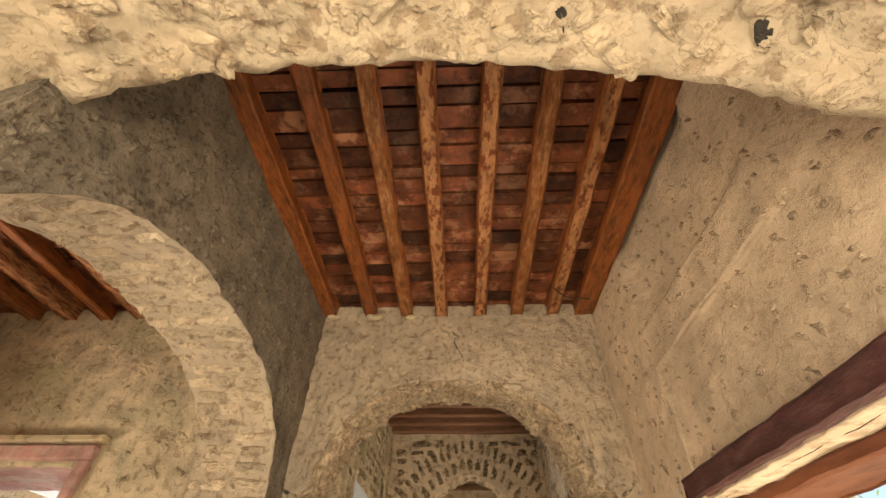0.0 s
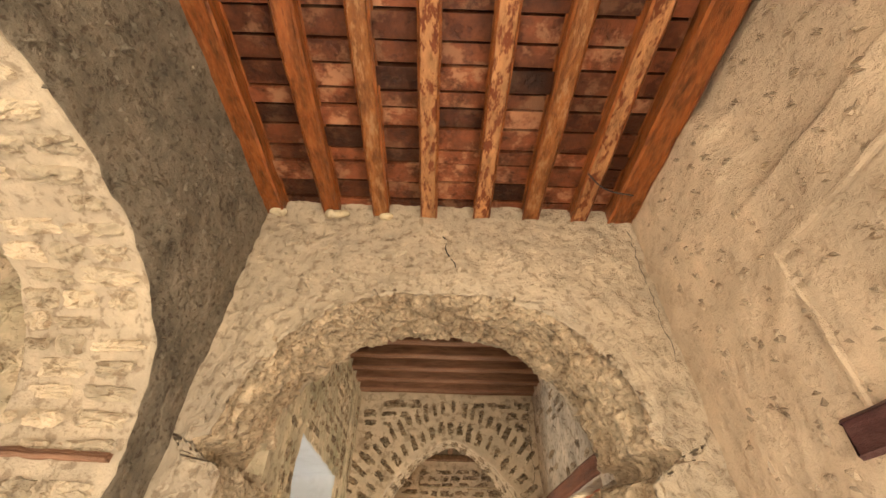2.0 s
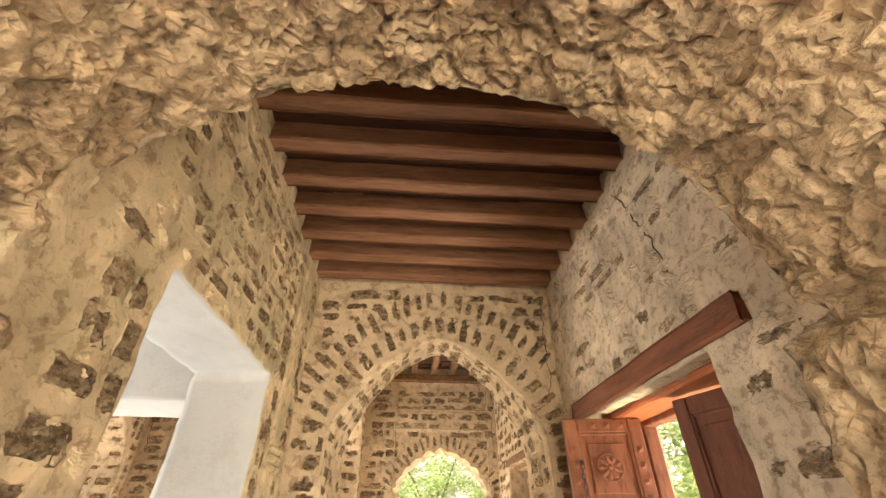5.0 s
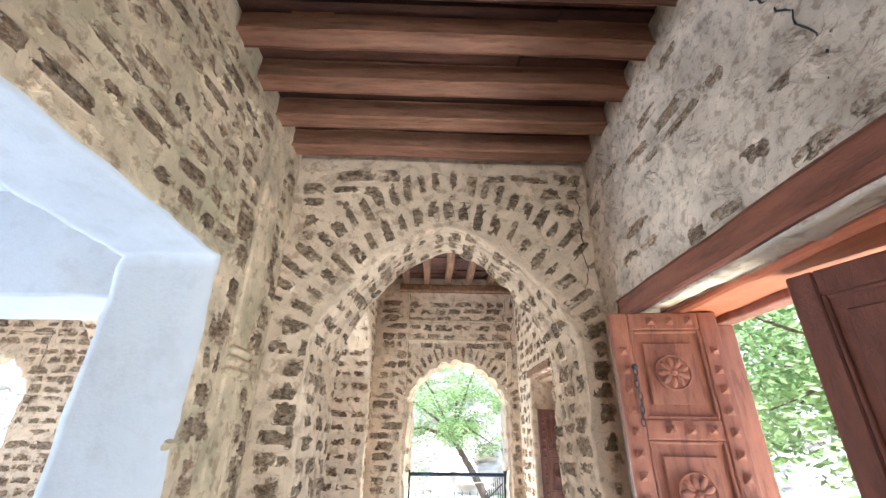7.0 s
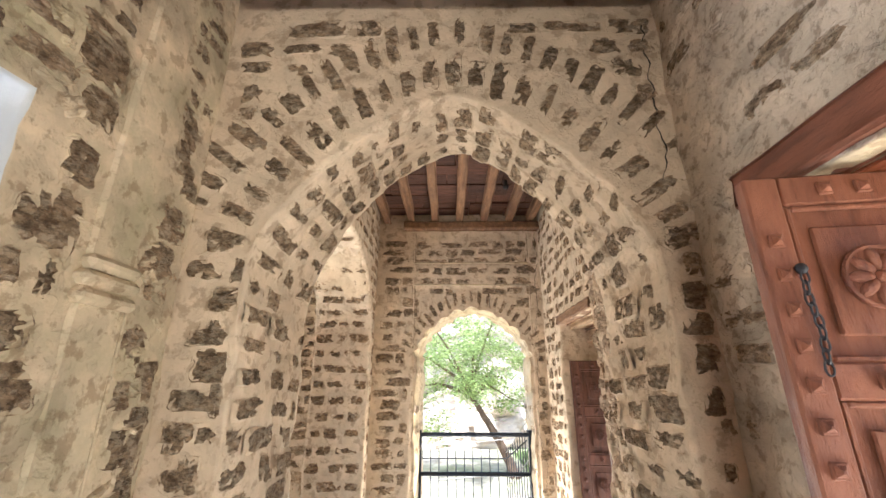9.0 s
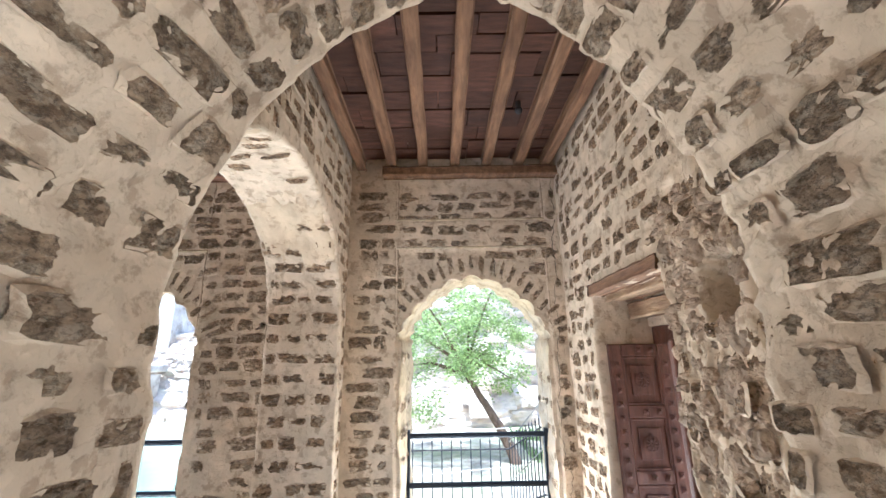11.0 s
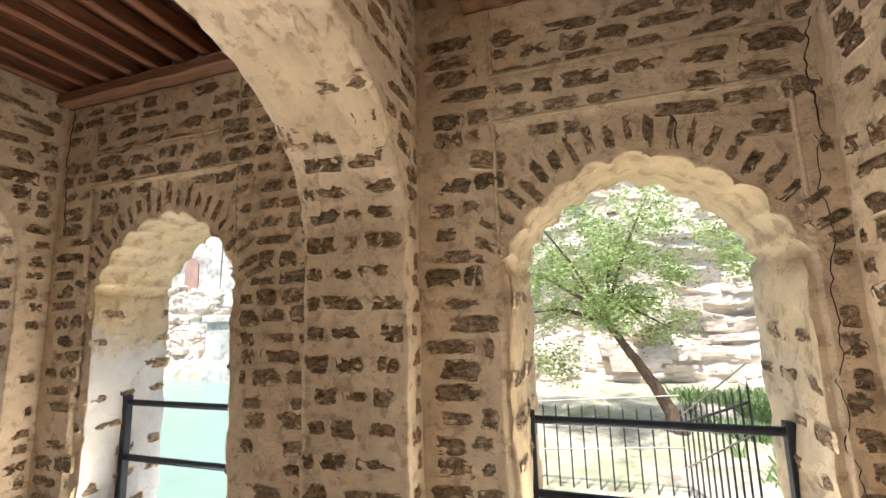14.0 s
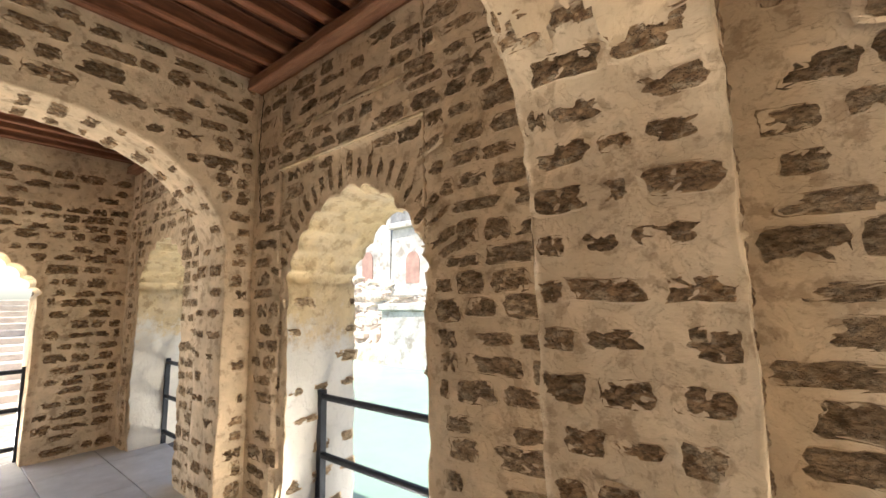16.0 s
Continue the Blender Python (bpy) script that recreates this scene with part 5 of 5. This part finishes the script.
def weeds(name, x0, x1, y0, y1, count, seed, tall=0.3):
    rnd = random.Random(seed)
    verts, faces = [], []
    for k in range(count):
        x, y = rnd.uniform(x0, x1), rnd.uniform(y0, y1)
        if noise.noise(Vector((x * 1.1, y * 1.1, seed))) < -0.05:
            continue
        a, h, n = rnd.random() * 6.28, tall * rnd.uniform(0.4, 1.2), len(verts)
        d = Vector((math.cos(a), math.sin(a), 0)) * 0.014
        b = Vector((x, y, -0.45))
        tip = b + Vector((rnd.gauss(0, 0.08), rnd.gauss(0, 0.08), h))
        verts += [b - d, b + d, tip + d * 0.7, tip - d * 0.7]
        faces.append((n, n + 1, n + 2, n + 3))
    return tagged(mesh_object(name, verts, faces, M_GRASS), "patches of green weeds on dry earth", "weeds", kind="stuff")


weeds("weeds", 1.9, 7, 12.6, 17.5, 16000, 3, 0.22)
weeds("weeds", 2.6, 8, 3.0, 10, 14000, 5, 0.4)


# Iron fence beyond the window
def fence(a, b, n, label, rise=0.0):
    f = empty("iron_fence", label, "fence", "fences by the pool")
    a, b = Vector(a), Vector(b)
    bm = bmesh.new()
    rod(bm, (0, 0, -0.1), (0, 0, 0.98), 0.009, sides=5)
    bmesh.ops.create_cone(bm, cap_ends=True, segments=5, radius1=0.014, radius2=0.001, depth=0.07, matrix=Matrix.Translation((0, 0, 1.01)))
    first = part("picket", bm, M_IRON, f)
    for i in range(n + 1):
        p = a.lerp(b, i / n)
        o = first if i == 0 else new("picket", first.data)
        o.parent, o.location = f, p
    for z in (0.12, 0.88):
        bm = bmesh.new()
        rod(bm, a + Vector((0, 0, z)), b + Vector((0, 0, z)), 0.012, sides=6)
        part("fence_rail", bm, M_IRON, f)
    for z in (0.55, 1.08):
        bm = bmesh.new()
        rod(bm, a + Vector((0, -0.03, z - 0.1)), b + Vector((0, -0.03, z + 0.1)), 0.008, sides=5)
        part("wire", bm, M_RUIN, f)


fence((-1.6, 12.1, -0.55), (1.0, 12.1, -0.55), 18, "dark iron picket fence with pale wire near the pool")
fence((1.0, 12.1, -0.55), (1.25, 10.9, -0.05), 11, "dark iron picket fence running back to the building")

NY, PX, NX = Vector((0, -1, 0)), Vector((1, 0, 0)), Vector((-1, 0, 0))


# Raised plaster borders round the wall panels
def borders(parent, a, b):
    for z in (2.925, 2.655):
        bm = bmesh.new()
        box(bm, ((a + b) / 2, 9.118, z), (b - a + 0.02, 0.03, 0.022), 0.006)
        part("border", bm, M_REVEAL, parent)
    for x in (a, b):
        for z0, z1 in ((2.94, 3.34), (1.95, 2.64)):
            bm = bmesh.new()
            box(bm, (x, 9.12, (z0 + z1) / 2), (0.02, 0.028, z1 - z0), 0.006)
            part("border", bm, M_LIME, parent)


borders(wall_ea, -0.39, 0.98)
borders(wall_eb, -3.56, -2.15)
borders(wall_ec, -6.85, -5.25)


def plaster_patch(parent, wall, prof, low, material, seed):
    """Smooth plaster left on the upper part of an arch's underside, ragged at its edges."""
    uc, cols = (prof[0][0] + prof[-1][0]) / 2, 30
    rows = [i for i in range(1, len(prof) - 1) if prof[i][1] > low - 0.25]
    verts, faces, keep = [], [], []
    for i in rows:
        tan = Vector((prof[i + 1][0] - prof[i - 1][0], prof[i + 1][1] - prof[i - 1][1])).normalized()
        nrm = Vector((tan.y, -tan.x))
        if nrm.x * (uc - prof[i][0]) + nrm.y * (1.2 - prof[i][1]) < 0:
            nrm = -nrm
        n3 = wall.u * nrm.x + Vector((0, 0, nrm.y))
        for j in range(cols + 1):
            w = wall.t * j / cols
            q = Vector((prof[i][0] * 3, prof[i][1] * 3, w * 9 + seed))
            edge_in = min(2.80 - prof[i][1] + 0.10 * noise.noise(q * 1.7), prof[i][1] - low - 0.14 * noise.noise(q) - 0.06 * noise.noise(q * 3.5), w - 0.03 - 0.05 * noise.noise(q * 2), wall.t - 0.02 - w - 0.03 * noise.noise(q * 2))
            lift = max(-0.03, min(0.013, edge_in * 1.2))
            verts.append(on_surface(parent, wall.at(prof[i][0], prof[i][1], w), n3)[0] + n3 * lift)
            keep.append(edge_in > -0.03)
    for a in range(len(rows) - 1):
        if rows[a + 1] - rows[a] > 1:
            continue
        for j in range(cols):
            quad = (a * (cols + 1) + j, (a + 1) * (cols + 1) + j, (a + 1) * (cols + 1) + j + 1, a * (cols + 1) + j + 1)
            if all(keep[v] for v in quad):
                faces.append(quad)
    mesh_object("plaster_patch", verts, faces, material, parent, "smooth pinkish plaster left on the arch", True)


def crack(parent, start, end_at, normal, seed, width=0.011):
    """A jagged crack in a wall's plaster, its inner shade painted as a dark strip."""
    rnd = random.Random(seed)
    a, b, n = Vector(start), Vector(end_at), Vector(normal)
    way = (b - a).normalized()
    side = way.cross(n).normalized()
    verts, faces, drift, count = [], [], 0.0, int((b - a).length / 0.03)
    for i in range(count + 1):
        drift = drift * 0.85 + (rnd.random() - 0.5) * 0.03
        p = on_surface(parent, a.lerp(b, i / count) + side * drift, n)[0] + n * 0.004
        w = width * (0.3 + rnd.random()) * (0.4 if i in (0, count) else 1) / 2
        verts += [p - side * w, p + side * w, p - n * 0.02]
    for i in range(count):
        k = 3 * i
        faces += [(k, k + 1, k + 4, k + 3), (k, k + 3, k + 5, k + 2), (k + 1, k + 2, k + 5, k + 4)]
    mesh_object("crack", verts, faces, M_DARK, parent)


crack(wall_ea, (1.09, 9.11, 3.45), (1.06, 9.11, 2.35), NY, 1, 0.006)
crack(wall_ea, (1.05, 9.11, 2.35), (1.0, 9.11, 0.5), NY, 2, 0.003)
crack(wall_ea, (0.46, 9.12, 2.62), (0.52, 9.12, 2.38), NY, 3, 0.01)
crack(wall_eb, (-3.86, 9.11, 3.5), (-3.84, 9.11, 2.3), NY, 4, 0.008)
crack(wall_a2, (1.0, 5.95, 3.25), (0.96, 5.95, 2.35), NY, 5, 0.006)
crack(wall_r2, (1.045, 4.46, 3.22), (1.045, 4.25, 2.72), NX, 6, 0.009)
crack(wall_r2, (1.045, 4.25, 2.72), (1.045, 4.24, 2.42), NX, 7, 0.008)
crack(wall_a1, (-0.14, 2.8, 3.12), (-0.08, 2.8, 2.85), NY, 8, 0.010)
crack(wall_a1, (1.05, 2.8, 3.2), (1.04, 2.8, 2.3), NY, 9, 0.002)

plaster_patch(wall_a3, arch_3, arch_3_prof, 2.46, M_SOFFIT, 3)

# Stones in the walls, nearest first
rnd = random.Random(21)
skip_a = lambda u, z: inside(prof_a, u, z, 0.19 if z > 1.9 else 0.05)
skip_b = lambda u, z: inside(prof_b, u, z, 0.19 if z > 1.9 else 0.05)
voussoirs(wall_ea, end, prof_a, NY, rnd, 0.05, 0.17, 0.095, 1, 0.045, 1.85)
courses(wall_ea, lambda u, z: end.at(u, z, panels(-0.39, 0.98)(u, z)), (1, 0, 0), NY, -0.82, 1.1, 0.05, 3.33, rnd, skip_a)
voussoirs(wall_eb, end, prof_b, NY, rnd, 0.05, 0.17, 0.095, 1, 0.045, 1.85)
courses(wall_eb, lambda u, z: end.at(u, z, panels(-3.56, -2.15)(u, z)), (1, 0, 0), NY, -3.9, -1.47, 0.05, 3.33, rnd, skip_b)
reveal_stones(wall_ea, end, prof_a, prof_a_back, rnd, 0.14, 0.07, zmax=1.72, fill=0.6)
reveal_stones(wall_eb, end, prof_b, prof_b_back, rnd, 0.14, 0.065, zmax=1.8, fill=0.55)
reveal_stones(wall_a3, arch_3, arch_3_prof, arch_3_prof, rnd, 0.125, 0.075, zmax=2.52, fill=0.97, gap=(0.02, 0.05))
reveal_stones(wall_a3, arch_3, arch_3_prof, arch_3_prof, rnd, 0.15, 0.065, zmin=2.55, fill=0.55, proud=0.004)
skip_3 = lambda u, z: inside(arch_3_prof, u, z, 0.03)
courses(wall_a3, lambda u, z: arch_3.at(u, z), (0, 1, 0), PX, 6.62, 9.08, 0.05, 3.5, rnd, skip_3)
courses(wall_a4, lambda u, z: arch_4.at(u, z), (0, 1, 0), PX, 6.62, 9.08, 0.05, 3.5, rnd, skip_3)
reveal_stones(wall_a4, arch_4, arch_3_prof, arch_3_prof, rnd, 0.15, 0.07, fill=0.85)
skip_w = lambda u, z: inside(prof_w, u, z, 0.06)
courses(wall_w, lambda u, z: west.at(u, z), (0, 1, 0), PX, 6.62, 9.08, 0.05, 3.33, rnd, skip_w)
skip_c = lambda u, z: inside(prof_c, u, z, 0.06)
courses(wall_ec, lambda u, z: end.at(u, z), (1, 0, 0), NY, -7.05, -4.45, 0.05, 3.33, rnd, skip_c)
skip_r3 = lambda u, z: inside(right_3_prof, u, z, 0.02) or (7.38 < u < 8.55 and 2.0 < z < 2.2) or (u < 7.42 and z < 2.5)
courses(wall_r3, lambda u, z: right_3.at(u, z), (0, 1, 0), NX, 6.62, 9.08, 0.05, 3.5, rnd, skip_r3, long=(0.09, 0.24))
courses(wall_r3, lambda u, z: right_3.at(u, z), (0, 1, 0), NX, 6.62, 7.46, 0.1, 2.5, rnd, lambda u, z: inside(right_3_prof, u, z, 0.0) or (6.98 < u < 7.18 and 1.8 < z < 2.03), course=0.13, tall=0.085, long=(0.08, 0.2), gap=(0.02, 0.09), fill=0.6)
voussoirs(wall_a2, arch_2, arch_2_front, NY, rnd, 0.05, 0.19, 0.108, 2, 0.066, 2.05, 0.045)
skip_2 = lambda u, z: inside(arch_2_front, u, z, 0.05 if z < 2.0 else 0.44)
courses(wall_a2, lambda u, z: arch_2.at(u, z), (1, 0, 0), NY, -1.02, 1.02, 0.05, 3.28, rnd, skip_2)
reveal_stones(wall_a2, arch_2, arch_2_front, arch_2_back, rnd, 0.108, 0.082, fill=0.96, gap=(0.015, 0.045))
skip_l2 = lambda u, z: inside(left_2_prof, u, z, 0.02) or 5.48 < u < 5.72
courses(wall_l2, lambda u, z: left_2.at(u, z), (0, 1, 0), PX, 3.6, 5.92, 0.05, 3.25, rnd, lambda u, z: skip_l2(u, z) or z > 2.3, long=(0.1, 0.27), tall=0.10, course=0.145)
courses(wall_l2, lambda u, z: left_2.at(u, z), (0, 1, 0), PX, 3.6, 5.92, 2.3, 3.25, rnd, skip_l2, long=(0.08, 0.24), tall=0.062, course=0.105, fill=0.85)
skip_r2 = lambda u, z: inside(right_2_prof, u, z, 0.04) or (3.9 < u < 5.7 and 2.0 < z < 2.24)
courses(wall_r2, lambda u, z: right_2.at(u, z), (0, 1, 0), NX, 3.6, 5.92, 0.05, 3.25, rnd, skip_r2, fill=0.38, tall=0.06)
for u0, u1, c, t in ((5.25, 5.47, 0.20, 0.14), (5.72, 5.93, 0.14, 0.10)):
    courses(wall_l2, lambda u, z: left_2.at(u, z), (0, 1, 0), PX, u0, u1, 0.2, 2.6, rnd, None, long=(0.12, 0.18), course=c, tall=t)
for u0, u1 in ((-1.04, -0.81), (0.91, 1.04)):
    courses(wall_a2, lambda u, z: arch_2.at(u, z), (1, 0, 0), NY, u0, u1, 0.4, 2.15, rnd, None, long=(0.07, 0.16))
reveal_stones(wall_a1, arch_1, arch_1_front, arch_1_back, rnd, 0.10, 0.06, zmin=1.2, fill=0.3, long=(0.05, 0.12), gap=(0.03, 0.09))
reveal_stones(wall_l1, left_1, left_1_prof, left_1_prof, rnd, 0.085, 0.07, zmin=0.8, fill=0.95, long=(0.10, 0.24), gap=(0.005, 0.03))
stone_sets.update({wall_a2.name: DUSTY_STONES, wall_ea.name: DUSTY_STONES, wall_eb.name: DUSTY_STONES, wall_ec.name: DUSTY_STONES, wall_l1.name: PALE_STONES, wall_a1.name: EARTH_STONES, wall_l2.name: MOSSY_STONES, wall_r2.name: PATCH_STONES})
set_stones()

# Chipped plaster
skip_r1 = lambda u, z: inside(right_1_prof, u, z, 0.16)
pick_marks(wall_r1, lambda u, z: right_1.at(u, z), (0, 1, 0), NX, 0.3, 2.75, 1.2, 3.2, rnd, skip_r1, M_CHIP)
skip_l1 = lambda u, z: inside(left_1_prof, u, z, 0.03)
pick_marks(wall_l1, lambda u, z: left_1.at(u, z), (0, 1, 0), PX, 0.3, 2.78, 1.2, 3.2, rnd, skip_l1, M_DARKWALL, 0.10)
skip_1 = lambda u, z: inside(arch_1_front, u, z, 0.03)
chips(wall_a1, lambda u, z: arch_1.at(u, z), (1, 0, 0), NY, -1.22, 1.06, 1.2, 3.2, 420, rnd, skip_1, (0.02, 0.09), M_RUBBLE)
chips(wall_r3, lambda u, z: right_3.at(u, z), (0, 1, 0), NX, 6.62, 7.47, 0.3, 2.45, 520, rnd, lambda u, z: inside(right_3_prof, u, z, 0.0) or (6.97 < u < 7.19 and 1.79 < z < 2.04), (0.04, 0.13), M_CHIP, 0.9)
chips(wall_r2, lambda u, z: right_2.at(u, z), (0, 1, 0), NX, 3.6, 5.9, 1.0, 3.25, 150, rnd, skip_r2, (0.05, 0.16), M_PATCH)
chips(wall_l2, lambda u, z: left_2.at(u, z), (0, 1, 0), PX, 3.6, 5.9, 1.0, 3.25, 160, rnd, skip_l2, (0.04, 0.12), M_MOSSY)
chips(wall_sf, lambda u, z: side_1.at(u, z), (1, 0, 0), NY, -4.2, -1.8, 1.2, 3.2, 160, rnd, lambda u, z: -4 < u < -2.6 and z < 2.3, (0.04, 0.16), M_MOSSY)


def entry_soffit(u, z):
    """Place on the underside of the entrance arch: along it and through it."""
    k = max(-1.0, min(1.0, (u + 0.35) / 1.6))
    return Vector((u, z, 1.5 + 1.08 * (1 - k * k) ** 0.5 - 0.005))


chips(wall_en, entry_soffit, (1, 0, 0), Vector((0, 0, -1)), -1.2, 0.9, -0.3, 0.28, 150, rnd, None, (0.03, 0.13), M_ENTRY, 0.8)
# Two holes in the soffit: surface pieces with the inner shade as dark colour
for x, y in ((0.24, 0.17), (0.71, 0.16)):
    lay(wall_en, entry_soffit(x, y) + Vector((0, 0, -0.012)), (0.5, 1, 0), (0, 0, 1), (0, 0, -1), 0.085, 0.04, rnd)
stone_sets[wall_en.name] = [stone_mesh(k, M_ENTRY, M_DARK) for k in range(SHAPES)]
laid = {wall_en.name: laid[wall_en.name]}
set_stones()

# Small timber stub built into the side arch, and a bulb holder under the boards
bm = beam_mesh(0.42, 0.045, 0.035, random.Random(77), "x")
stub = tagged(part("timber_stub", bm, M_WOOD_BROWN, None), "weathered timber stub built into the arch jamb", "timber")
stub.location, stub.rotation_euler = (-1.52, 2.555, 1.75), (0, 0.04, 0)
holder = empty("bulb_holder", "small grey bulb holder with a bulb under the boards", "lamp", at=pose(0.62, 8.2, 3.56))
bm = bmesh.new()
rod(bm, (0, 0, 0), (0, 0, -0.05), 0.022, 0.02, 12)
part("socket", bm, M_IRON, holder)
bm = bmesh.new()
bmesh.ops.create_uvsphere(bm, u_segments=14, v_segments=10, radius=0.03, matrix=Matrix.Translation((0, 0, -0.075)))
part("bulb", bm, M_IRON, holder)

# Floor slabs
slab = bmesh.new()
box(slab, (0, 0, 0), (0.888, 0.588, 0.02), 0.003)
first = part("slab", slab, M_FLOOR, floor)
first.location = (-6.95, 6.9, 0.002)
for i in range(10):
    for j in range(16):
        if i or j:
            o = new("slab", first.data)
            o.parent, o.location = floor, (-6.95 + 0.895 * i, 0.3 + 0.595 * j, 0.002)
first.location = (-6.95, 0.3, 0.002)
